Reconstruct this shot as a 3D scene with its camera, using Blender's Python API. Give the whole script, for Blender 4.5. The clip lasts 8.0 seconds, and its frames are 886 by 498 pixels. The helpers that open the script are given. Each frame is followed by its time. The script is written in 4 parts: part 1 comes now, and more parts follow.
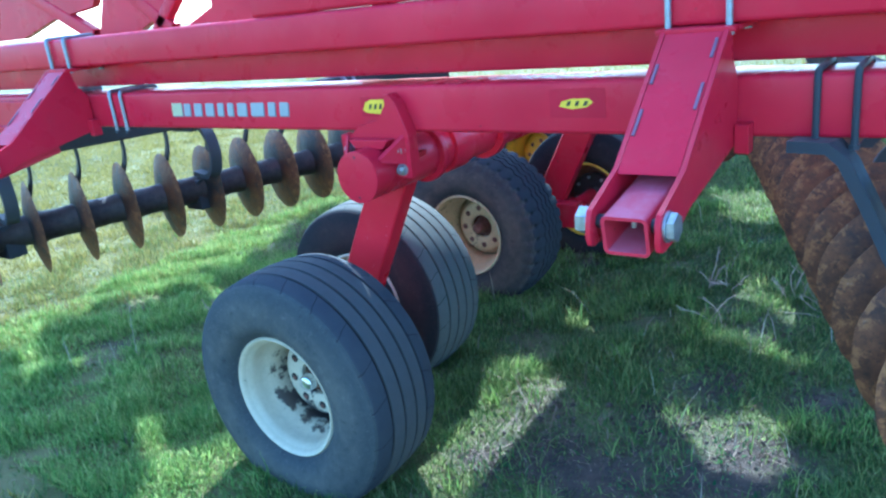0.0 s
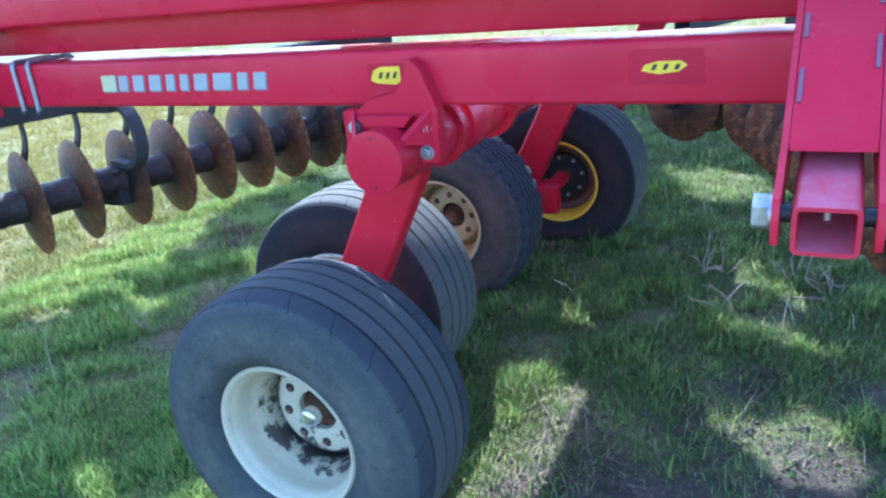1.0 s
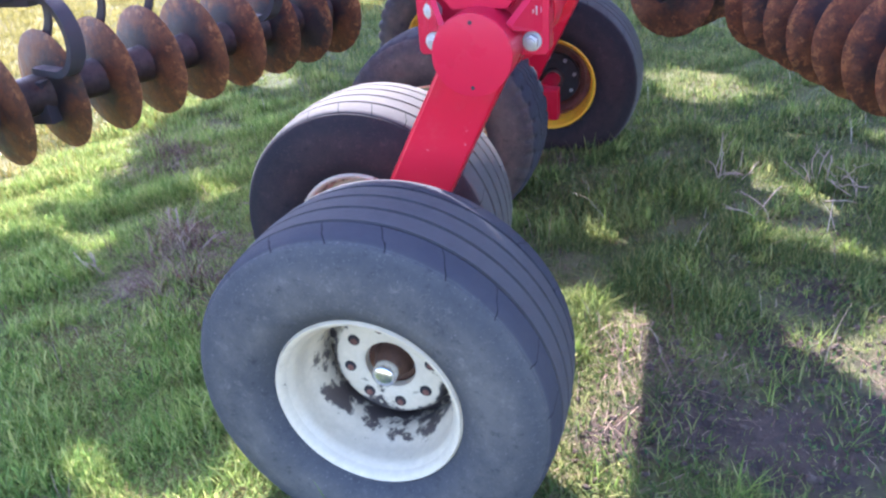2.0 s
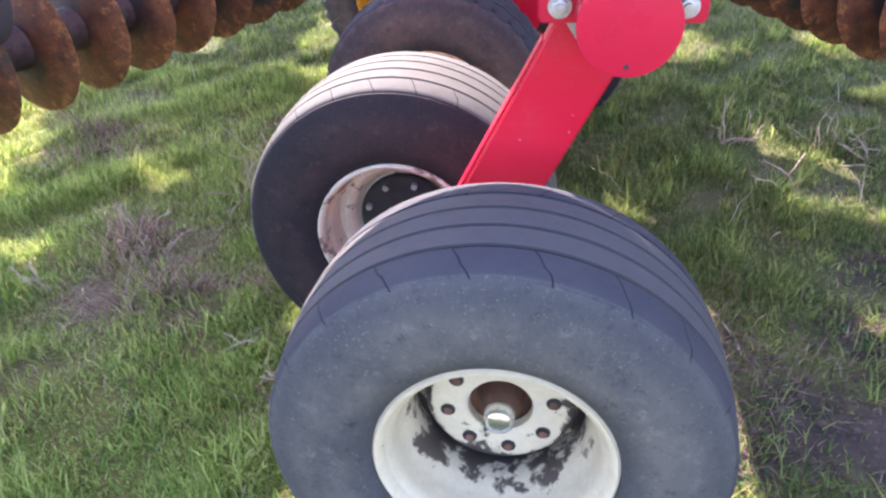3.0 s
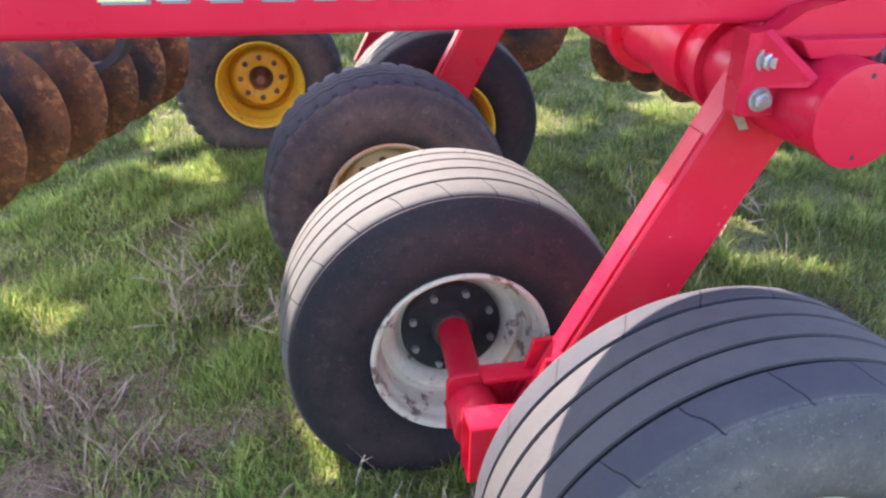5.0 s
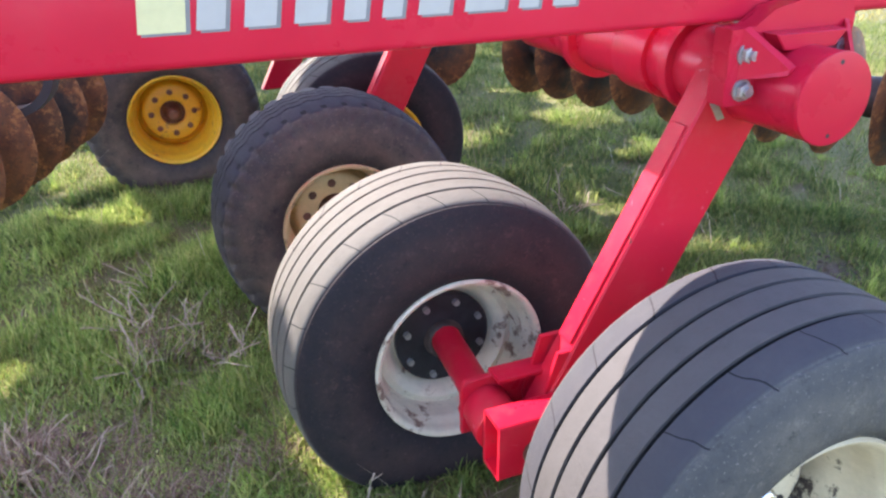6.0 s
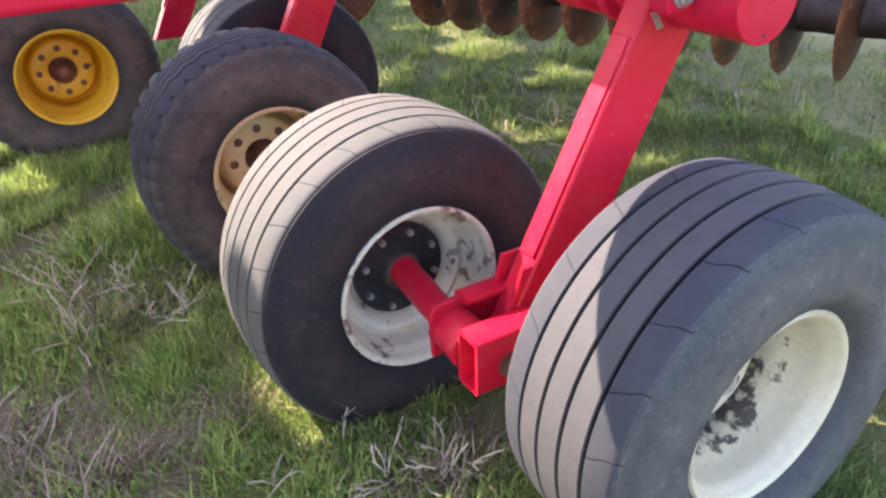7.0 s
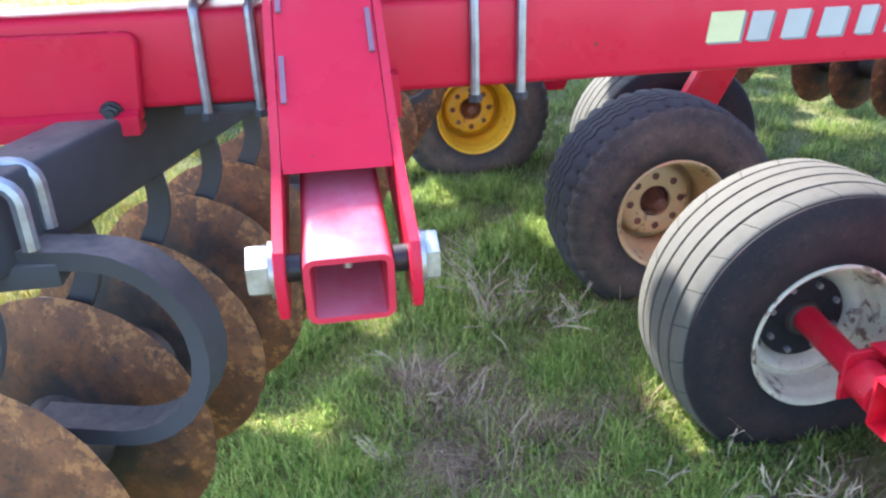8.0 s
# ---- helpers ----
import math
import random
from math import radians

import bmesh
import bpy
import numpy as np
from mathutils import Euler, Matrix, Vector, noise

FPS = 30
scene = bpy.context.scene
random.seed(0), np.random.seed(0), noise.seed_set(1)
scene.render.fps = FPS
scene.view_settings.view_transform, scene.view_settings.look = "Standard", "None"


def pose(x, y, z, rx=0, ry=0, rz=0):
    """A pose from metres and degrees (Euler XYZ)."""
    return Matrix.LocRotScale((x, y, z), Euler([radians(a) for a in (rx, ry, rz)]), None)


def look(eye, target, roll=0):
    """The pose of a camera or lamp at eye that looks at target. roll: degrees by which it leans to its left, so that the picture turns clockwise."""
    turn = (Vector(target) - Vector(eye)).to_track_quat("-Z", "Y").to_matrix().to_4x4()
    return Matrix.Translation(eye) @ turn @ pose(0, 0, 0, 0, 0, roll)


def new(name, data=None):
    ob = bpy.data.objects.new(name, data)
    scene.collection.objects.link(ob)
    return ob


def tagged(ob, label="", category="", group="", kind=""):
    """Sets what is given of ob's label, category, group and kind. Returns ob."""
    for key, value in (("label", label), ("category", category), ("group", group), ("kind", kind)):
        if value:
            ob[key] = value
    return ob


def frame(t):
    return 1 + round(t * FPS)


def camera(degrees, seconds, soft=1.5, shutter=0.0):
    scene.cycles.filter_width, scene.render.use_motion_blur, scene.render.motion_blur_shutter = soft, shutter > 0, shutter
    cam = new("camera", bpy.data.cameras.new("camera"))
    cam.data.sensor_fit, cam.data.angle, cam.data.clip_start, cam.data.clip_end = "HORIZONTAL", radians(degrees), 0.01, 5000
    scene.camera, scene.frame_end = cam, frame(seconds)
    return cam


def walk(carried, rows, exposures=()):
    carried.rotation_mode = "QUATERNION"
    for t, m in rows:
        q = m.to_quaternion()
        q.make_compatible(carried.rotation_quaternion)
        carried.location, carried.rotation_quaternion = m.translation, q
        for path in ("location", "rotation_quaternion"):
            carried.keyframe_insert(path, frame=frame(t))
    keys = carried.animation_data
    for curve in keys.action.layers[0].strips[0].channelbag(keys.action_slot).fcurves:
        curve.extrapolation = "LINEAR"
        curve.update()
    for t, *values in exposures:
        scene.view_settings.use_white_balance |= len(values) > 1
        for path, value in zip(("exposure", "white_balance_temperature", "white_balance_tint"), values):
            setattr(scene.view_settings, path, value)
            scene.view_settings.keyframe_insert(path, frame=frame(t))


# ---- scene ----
cam = camera(60.3, 8.0, 2.4)
PATH = [
    (0, (-0.13, 0.065, 1.582), (-1.274, 1.577, 0.947), -6.5),
    (0.5, (-0.446, 0.125, 1.553), (-1.475, 1.712, 0.903), -6.1),
    (1, (-0.738, 0.206, 1.523), (-1.619, 1.857, 0.817), -5.6),
    (1.5, (-1.059, 0.242, 1.478), (-1.804, 1.915, 0.673), -5.1),
    (2, (-1.37, 0.35, 1.429), (-1.951, 2.019, 0.493), -4.5),
    (2.2, (-1.477, 0.426, 1.403), (-2.007, 2.091, 0.431), -4.2),
    (3.3, (-2.049, 0.621, 1.391), (-2.228, 2.307, 0.33), -2.0),
    (3.5, (-2.13, 0.644, 1.382), (-2.243, 2.345, 0.337), -1.6),
    (4, (-2.356, 0.776, 1.378), (-2.284, 2.506, 0.376), -0.4),
    (4.5, (-2.502, 0.834, 1.39), (-2.276, 2.579, 0.438), 0.4),
    (4.7, (-2.579, 0.839, 1.385), (-2.294, 2.587, 0.455), 0.6),
    (5.8, (-2.925, 0.85, 1.416), (-2.31, 2.556, 0.571), 0.2),
    (6, (-2.952, 0.867, 1.387), (-2.281, 2.549, 0.538), -0.7),
    (6.5, (-2.986, 0.906, 1.322), (-2.152, 2.449, 0.36), -1.9),
    (7, (-3.092, 0.898, 1.36), (-2.215, 2.405, 0.38), -2.2),
    (7.5, (-3.382, 0.781, 1.427), (-2.727, 2.446, 0.534), -2.6),
    (8, (-3.626, 0.71, 1.458), (-3.356, 2.51, 0.63), -1.9),
]
walk(cam, [(t, look(eye, target, roll)) for t, eye, target, roll in PATH],
     [(0, 2.22, 4200, -4), (1.2, 2.36, 4700, 12), (2.2, 2.86, 5600, 31), (3.4, 2.90, 6300, 32), (4.7, 2.82, 6350, 26), (6.0, 2.70, 6350, 22), (7.2, 2.72, 6600, 24), (8, 2.72, 5850, 12)])

# world, sun and exposure
SUN_WAY = Vector((-0.381, 0.618, 0.687)).normalized()
world = bpy.data.worlds.new("daylight")
scene.world = world
world.use_nodes = True
_wn = world.node_tree.nodes
_sky = _wn.new("ShaderNodeTexSky")
_sky.sky_type = "NISHITA"
_sky.sun_disc = False
_sky.sun_elevation = math.asin(SUN_WAY.z)
_sky.sun_rotation = math.atan2(SUN_WAY.x, SUN_WAY.y)
_wn["Background"].inputs["Strength"].default_value = 0.15
world.node_tree.links.new(_sky.outputs["Color"], _wn["Background"].inputs["Color"])
sun_data = bpy.data.lights.new("sun", "SUN")
sun_data.energy = 3.7
sun_data.angle = radians(0.55)
sun_data.color = (1.0, 0.925, 0.79)
sun = new("sun", sun_data)
sun.matrix_basis = Matrix.Translation((0, 0, 12)) @ SUN_WAY.to_track_quat("Z", "Y").to_matrix().to_4x4()


# ---- materials ----
def nodes_of(name, rough=0.5, metal=0.0):
    m = bpy.data.materials.new(name)
    m.use_nodes = True
    b = m.node_tree.nodes["Principled BSDF"]
    b.inputs["Roughness"].default_value = rough
    b.inputs["Metallic"].default_value = metal
    return m, m.node_tree.nodes, m.node_tree.links, b


def noise_tex(n, l, scale, detail=6.0, rough=0.6, coords="Object"):
    tc = n.new("ShaderNodeTexCoord")
    t = n.new("ShaderNodeTexNoise")
    t.inputs["Scale"].default_value = scale
    t.inputs["Detail"].default_value = detail
    t.inputs["Roughness"].default_value = rough
    l.new(tc.outputs[coords], t.inputs["Vector"])
    return t


def ramp(n, l, src, stops):
    r = n.new("ShaderNodeValToRGB")
    el = r.color_ramp.elements
    while len(el) < len(stops):
        el.new(0.5)
    for e, (p, c) in zip(el, stops):
        e.position = p
        e.color = (c, c, c, 1) if isinstance(c, (int, float)) else (*c, 1)
    l.new(src, r.inputs["Fac"])
    return r.outputs["Color"]


def mix(n, l, fac, a, b):
    x = n.new("ShaderNodeMix")
    x.data_type = "RGBA"
    for sock, v in ((x.inputs["Factor"], fac), (x.inputs["A"], a), (x.inputs["B"], b)):
        if isinstance(v, (int, float)):
            sock.default_value = v
        elif isinstance(v, tuple):
            sock.default_value = (*v, 1)
        else:
            l.new(v, sock)
    return x.outputs["Result"]


def calc(n, l, op, a, b=0.0):
    x = n.new("ShaderNodeMath")
    x.operation = op
    for sock, v in zip(x.inputs, (a, b)):
        if isinstance(v, (int, float)):
            sock.default_value = v
        else:
            l.new(v, sock)
    return x.outputs["Value"]


def bump(n, l, b, height, strength, distance=0.01):
    x = n.new("ShaderNodeBump")
    x.inputs["Strength"].default_value = strength
    x.inputs["Distance"].default_value = distance
    l.new(height, x.inputs["Height"])
    l.new(x.outputs["Normal"], b.inputs["Normal"])


def paint(name, colour, rough=0.32, dust=(0.42, 0.33, 0.25), dust_amount=0.25, chip=(0.10, 0.045, 0.03), chips=0.73, dust_from=0.5, scuffs=0.70):
    """Sprayed machine paint: slight fading, dust film, small chips."""
    m, n, l, b = nodes_of(name, rough)
    big = noise_tex(n, l, 2.3, 4)
    fine = noise_tex(n, l, 38, 8)
    faded = tuple(min(1, c * 1.2 + 0.006) for c in colour)
    base = mix(n, l, ramp(n, l, big.outputs["Fac"], ((0.35, 0.0), (0.75, 1.0))), colour, faded)
    film = calc(n, l, "MULTIPLY", ramp(n, l, noise_tex(n, l, 9, 8, 0.7).outputs["Fac"], ((dust_from, 0.0), (dust_from + 0.28, 1.0))), dust_amount)
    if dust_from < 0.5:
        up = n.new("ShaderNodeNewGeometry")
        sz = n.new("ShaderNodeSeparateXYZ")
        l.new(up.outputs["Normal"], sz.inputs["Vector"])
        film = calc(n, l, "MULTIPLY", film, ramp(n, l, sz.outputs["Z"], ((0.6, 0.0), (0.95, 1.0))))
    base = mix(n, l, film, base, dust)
    spots = ramp(n, l, fine.outputs["Fac"], ((chips - 0.02, 0.0), (chips + 0.01, 1.0)))
    base = mix(n, l, spots, base, chip)
    scuff = calc(n, l, "MULTIPLY", ramp(n, l, noise_tex(n, l, 21, 9, 0.75).outputs["Fac"], ((scuffs, 0.0), (scuffs + 0.03, 0.75))), 1.0 if colour[0] > 0.3 else 0.0)
    base = mix(n, l, scuff, base, tuple(0.45 + 0.4 * c for c in colour))
    l.new(base, b.inputs["Base Color"])
    l.new(ramp(n, l, noise_tex(n, l, 6, 6).outputs["Fac"], ((0.3, rough * 0.8), (0.8, min(1, rough * 1.7)))), b.inputs["Roughness"])
    b.inputs["Specular IOR Level"].default_value = 0.2
    bump(n, l, b, noise_tex(n, l, 55, 3).outputs["Fac"], 0.06, 0.004)
    return m


def rusty(name, dark, mid, light, polish=0.0):
    m, n, l, b = nodes_of(name, 0.62, 0.25 + polish)
    a = noise_tex(n, l, 5.5, 10, 0.68)
    c = noise_tex(n, l, 28, 8, 0.7)
    base = ramp(n, l, a.outputs["Fac"], ((0.3, dark), (0.5, mid), (0.68, light)))
    base = mix(n, l, ramp(n, l, c.outputs["Fac"], ((0.5, 0.0), (0.7, 0.65))), base, dark)
    l.new(base, b.inputs["Base Color"])
    l.new(ramp(n, l, c.outputs["Fac"], ((0.3, 0.42), (0.7, 0.8))), b.inputs["Roughness"])
    bump(n, l, b, c.outputs["Fac"], 0.25, 0.004)
    return m


def disc_steel():
    """A worn disc: blue-black scoured area off the middle, brown rust, flaking orange towards the edge."""
    m, n, l, b = nodes_of("rusted_disc", 0.5, 0.3)
    tc = n.new("ShaderNodeTexCoord")
    sx = n.new("ShaderNodeSeparateXYZ")
    l.new(tc.outputs["Object"], sx.inputs["Vector"])
    info = n.new("ShaderNodeObjectInfo")
    luck = info.outputs["Random"]
    dx = calc(n, l, "ADD", sx.outputs["X"], calc(n, l, "MULTIPLY", calc(n, l, "SUBTRACT", luck, 0.5), 0.10))
    dz = calc(n, l, "ADD", sx.outputs["Z"], calc(n, l, "MULTIPLY", calc(n, l, "SUBTRACT", calc(n, l, "FRACT", calc(n, l, "MULTIPLY", luck, 7.3)), 0.5), 0.10))
    off = calc(n, l, "SQRT", calc(n, l, "ADD", calc(n, l, "MULTIPLY", dx, dx), calc(n, l, "MULTIPLY", dz, dz)))
    r = calc(n, l, "SQRT", calc(n, l, "ADD", calc(n, l, "MULTIPLY", sx.outputs["X"], sx.outputs["X"]), calc(n, l, "MULTIPLY", sx.outputs["Z"], sx.outputs["Z"])))
    shift = n.new("ShaderNodeVectorMath")
    shift.operation = "ADD"
    l.new(tc.outputs["Object"], shift.inputs[0])
    l.new(calc(n, l, "MULTIPLY", luck, 20.0), shift.inputs[1])

    def tex(scale, detail, rough):
        t = n.new("ShaderNodeTexNoise")
        t.inputs["Scale"].default_value = scale
        t.inputs["Detail"].default_value = detail
        t.inputs["Roughness"].default_value = rough
        l.new(shift.outputs["Vector"], t.inputs["Vector"])
        return t.outputs["Fac"]
    big, mid, flake, fine = tex(5, 8, 0.65), tex(15, 9, 0.7), tex(26, 10, 0.75), tex(90, 6, 0.7)
    rust = ramp(n, l, mid, ((0.32, (0.060, 0.029, 0.020)), (0.48, (0.135, 0.055, 0.026)), (0.62, (0.215, 0.092, 0.038)), (0.74, (0.27, 0.145, 0.085))))
    orange = calc(n, l, "ADD", calc(n, l, "MULTIPLY", r, 1.5), calc(n, l, "MULTIPLY", calc(n, l, "SUBTRACT", flake, 0.5), 1.3))
    rust = mix(n, l, ramp(n, l, orange, ((0.36, 0.0), (0.41, 0.75))), rust, (0.34, 0.155, 0.055))
    pale = calc(n, l, "ADD", flake, calc(n, l, "MULTIPLY", r, 0.3))
    rust = mix(n, l, ramp(n, l, pale, ((0.70, 0.0), (0.74, 0.6))), rust, (0.42, 0.27, 0.19))
    scour = mix(n, l, ramp(n, l, mid, ((0.35, 0.0), (0.7, 1.0))), (0.022, 0.022, 0.026), (0.070, 0.054, 0.048))
    k = calc(n, l, "ADD", calc(n, l, "ADD", calc(n, l, "MULTIPLY", off, 1.7), calc(n, l, "MULTIPLY", big, 0.75)), calc(n, l, "MULTIPLY", flake, 0.25))
    base = mix(n, l, ramp(n, l, k, ((0.66, 0.0), (0.80, 1.0))), scour, rust)
    base = mix(n, l, ramp(n, l, fine, ((0.54, 0.0), (0.66, 0.75))), base, (0.045, 0.028, 0.024))
    l.new(base, b.inputs["Base Color"])
    l.new(ramp(n, l, mid, ((0.3, 0.36), (0.7, 0.75))), b.inputs["Roughness"])
    bump(n, l, b, calc(n, l, "ADD", fine, calc(n, l, "MULTIPLY", flake, 1.5)), 0.4, 0.004)
    return m


def rubber(name, tread_colour, wall_colour, mud, mud_amount, sipes, rib_colour=None):
    """Tyre rubber about a wheel's own y axis: dusty worn tread, darker outer rib, wall with dried mud."""
    m, n, l, b = nodes_of(name, 0.82)
    b.inputs["Specular IOR Level"].default_value = 0.3
    tc = n.new("ShaderNodeTexCoord")
    sx = n.new("ShaderNodeSeparateXYZ")
    l.new(tc.outputs["Object"], sx.inputs["Vector"])
    x, y, z = sx.outputs
    r = calc(n, l, "SQRT", calc(n, l, "ADD", calc(n, l, "MULTIPLY", x, x), calc(n, l, "MULTIPLY", z, z)))
    big = noise_tex(n, l, 5, 10, 0.75)
    fine = noise_tex(n, l, 60, 6, 0.7)
    speck = noise_tex(n, l, 30, 12, 0.8)
    grit = noise_tex(n, l, 190, 3, 0.6)
    # dust lies thickest on the bulge of the wall, thin at the rim and the shoulder
    bulge = ramp(n, l, r, ((0.235, 0.25), (0.285, 1.0), (0.345, 0.9), (0.385, 0.25), (0.405, 0.45)))
    dusty = calc(n, l, "MULTIPLY", calc(n, l, "MULTIPLY", ramp(n, l, big.outputs["Fac"], ((0.34, 0.15), (0.62, 1.0))), mud_amount), bulge)
    wall = mix(n, l, dusty, wall_colour, mud)
    wall = mix(n, l, calc(n, l, "MULTIPLY", ramp(n, l, speck.outputs["Fac"], ((0.55, 0.0), (0.66, 0.7))), bulge), wall, tuple(c * 1.35 for c in mud))
    wall = mix(n, l, ramp(n, l, speck.outputs["Fac"], ((0.34, 0.75), (0.45, 0.0))), wall, tuple(c * 0.55 for c in wall_colour))
    wall = mix(n, l, ramp(n, l, grit.outputs["Fac"], ((0.62, 0.0), (0.70, 0.5))), wall, tuple(c * 1.7 for c in mud))
    worn = mix(n, l, ramp(n, l, fine.outputs["Fac"], ((0.35, 0.0), (0.75, 0.5))), tread_colour, tuple(c * 0.7 for c in tread_colour))
    worn = mix(n, l, ramp(n, l, speck.outputs["Fac"], ((0.36, 0.55), (0.50, 0.0))), worn, tuple(c * 0.62 for c in tread_colour))
    worn = mix(n, l, ramp(n, l, grit.outputs["Fac"], ((0.64, 0.0), (0.72, 0.4))), worn, tuple(c * 1.35 for c in tread_colour))
    if rib_colour:
        rib = calc(n, l, "GREATER_THAN", calc(n, l, "ABSOLUTE", y), 0.086)
        worn = mix(n, l, calc(n, l, "MULTIPLY", rib, ramp(n, l, big.outputs["Fac"], ((0.30, 1.0), (0.75, 0.45)))), worn, rib_colour)
    crown = ramp(n, l, r, ((0.4105, 0.0), (0.4130, 1.0)))
    base = mix(n, l, crown, wall, worn)
    # groove floors near-black: undusted rubber, plus the grooves' own shade in the colour
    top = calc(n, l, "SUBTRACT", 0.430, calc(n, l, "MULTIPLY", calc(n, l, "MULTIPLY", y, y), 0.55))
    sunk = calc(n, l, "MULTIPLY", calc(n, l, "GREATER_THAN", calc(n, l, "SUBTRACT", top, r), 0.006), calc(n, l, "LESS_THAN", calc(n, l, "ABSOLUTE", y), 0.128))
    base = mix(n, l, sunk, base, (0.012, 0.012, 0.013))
    height = calc(n, l, "ADD", fine.outputs["Fac"], calc(n, l, "MULTIPLY", speck.outputs["Fac"], 0.8))
    if sipes:
        ang = calc(n, l, "ARCTAN2", z, x)
        wander = calc(n, l, "MULTIPLY", noise_tex(n, l, 9, 2).outputs["Fac"], 0.30)
        skew = calc(n, l, "ADD", calc(n, l, "ADD", calc(n, l, "MULTIPLY", ang, sipes / (2 * math.pi)), wander), calc(n, l, "MULTIPLY", calc(n, l, "ABSOLUTE", y), 3.6))
        slit = calc(n, l, "LESS_THAN", calc(n, l, "FRACT", calc(n, l, "ADD", skew, 40.0)), 0.024)
        edge = calc(n, l, "GREATER_THAN", calc(n, l, "ABSOLUTE", y), 0.090)
        high = calc(n, l, "GREATER_THAN", r, 0.407)
        slit = calc(n, l, "MULTIPLY", slit, calc(n, l, "MULTIPLY", edge, high))
        base = mix(n, l, slit, base, (0.008, 0.008, 0.010))
    l.new(base, b.inputs["Base Color"])
    bump(n, l, b, height, 0.28, 0.004)
    return m


def plain(name, colour, rough=0.5, metal=0.0, vary=0.25, scale=18, relief=0.1):
    m, n, l, b = nodes_of(name, rough, metal)
    t = noise_tex(n, l, scale, 7, 0.65)
    l.new(mix(n, l, ramp(n, l, t.outputs["Fac"], ((0.3, 0.0), (0.7, 1.0))), tuple(c * (1 - vary) for c in colour), tuple(min(1, c * (1 + vary)) for c in colour)), b.inputs["Base Color"])
    l.new(ramp(n, l, t.outputs["Fac"], ((0.3, rough * 0.8), (0.75, min(1.0, rough * 1.3)))), b.inputs["Roughness"])
    bump(n, l, b, t.outputs["Fac"], relief, 0.004)
    return m


def rim_paint(name, colour, stain, amount, where=0.52, ring=()):
    """Wheel paint with dark grease and rust patches."""
    m, n, l, b = nodes_of(name, 0.45)
    big = noise_tex(n, l, 13, 9, 0.72)
    fine = noise_tex(n, l, 42, 6, 0.7)
    patch = big.outputs["Fac"]
    if ring:
        tc = n.new("ShaderNodeTexCoord")
        sx = n.new("ShaderNodeSeparateXYZ")
        l.new(tc.outputs["Object"], sx.inputs["Vector"])
        r = calc(n, l, "SQRT", calc(n, l, "ADD", calc(n, l, "MULTIPLY", sx.outputs["X"], sx.outputs["X"]), calc(n, l, "MULTIPLY", sx.outputs["Z"], sx.outputs["Z"])))
        low = calc(n, l, "MULTIPLY", sx.outputs["Z"], -0.45)
        patch = calc(n, l, "ADD", calc(n, l, "ADD", patch, low), ramp(n, l, r, ring))
    s = ramp(n, l, patch, ((where, 0.0), (where + 0.05, amount)))
    s2 = ramp(n, l, fine.outputs["Fac"], ((0.69, 0.0), (0.72, amount)))
    base = mix(n, l, ramp(n, l, fine.outputs["Fac"], ((0.3, 0.0), (0.7, 1.0))), colour, tuple(c * 0.82 for c in colour))
    base = mix(n, l, s, base, stain)
    base = mix(n, l, s2, base, stain)
    l.new(base, b.inputs["Base Color"])
    bump(n, l, b, fine.outputs["Fac"], 0.1, 0.003)
    return m


def leafy(name, a, b_, c, translucent=0.35):
    """Blades varied one by one."""
    m, n, l, b = nodes_of(name, 0.6)
    b.inputs["Specular IOR Level"].default_value = 0.15
    g = n.new("ShaderNodeNewGeometry")
    patch = noise_tex(n, l, 2.6, 5)
    k = calc(n, l, "ADD", calc(n, l, "MULTIPLY", g.outputs["Random Per Island"], 0.6), calc(n, l, "MULTIPLY", patch.outputs["Fac"], 0.4))
    col = ramp(n, l, k, ((0.2, a), (0.52, b_), (0.86, c)))
    l.new(col, b.inputs["Base Color"])
    t = n.new("ShaderNodeBsdfTranslucent")
    l.new(col, t.inputs["Color"])
    mx = n.new("ShaderNodeMixShader")
    mx.inputs["Fac"].default_value = translucent
    l.new(b.outputs["BSDF"], mx.inputs[1])
    l.new(t.outputs["BSDF"], mx.inputs[2])
    l.new(mx.outputs["Shader"], n["Material Output"].inputs["Surface"])
    return m


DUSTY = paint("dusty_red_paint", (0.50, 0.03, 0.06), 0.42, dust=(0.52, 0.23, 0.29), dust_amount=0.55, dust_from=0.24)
RED = paint("red_paint", (0.47, 0.010, 0.035), 0.27, dust_amount=0.05)
WORN_RED = paint("scuffed_red_paint", (0.45, 0.007, 0.024), 0.30, dust_amount=0.10, chips=0.70, scuffs=0.655)
DARK = paint("dark_paint", (0.048, 0.048, 0.053), 0.5, dust=(0.21, 0.175, 0.145), dust_amount=0.85, dust_from=0.34)
RUST = disc_steel()
BROWN = rusty("brown_iron", (0.045, 0.025, 0.018), (0.10, 0.05, 0.03), (0.17, 0.09, 0.05))
SPOOL = rusty("dark_spool", (0.022, 0.018, 0.018), (0.050, 0.036, 0.032), (0.095, 0.06, 0.045))
STEEL = plain("zinc_steel", (0.40, 0.405, 0.41), 0.42, 0.75, 0.3, 60)
SILVER = plain("bright_cap", (0.78, 0.8, 0.82), 0.22, 0.95, 0.1, 40)
GREYROD = plain("grey_rod", (0.30, 0.31, 0.33), 0.4, 0.7, 0.25, 50)
# rear copy: dusty rubber, its sunlit tread and shaded wall put in the colour
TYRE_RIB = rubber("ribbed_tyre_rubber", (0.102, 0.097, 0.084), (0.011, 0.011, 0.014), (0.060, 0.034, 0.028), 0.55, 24)
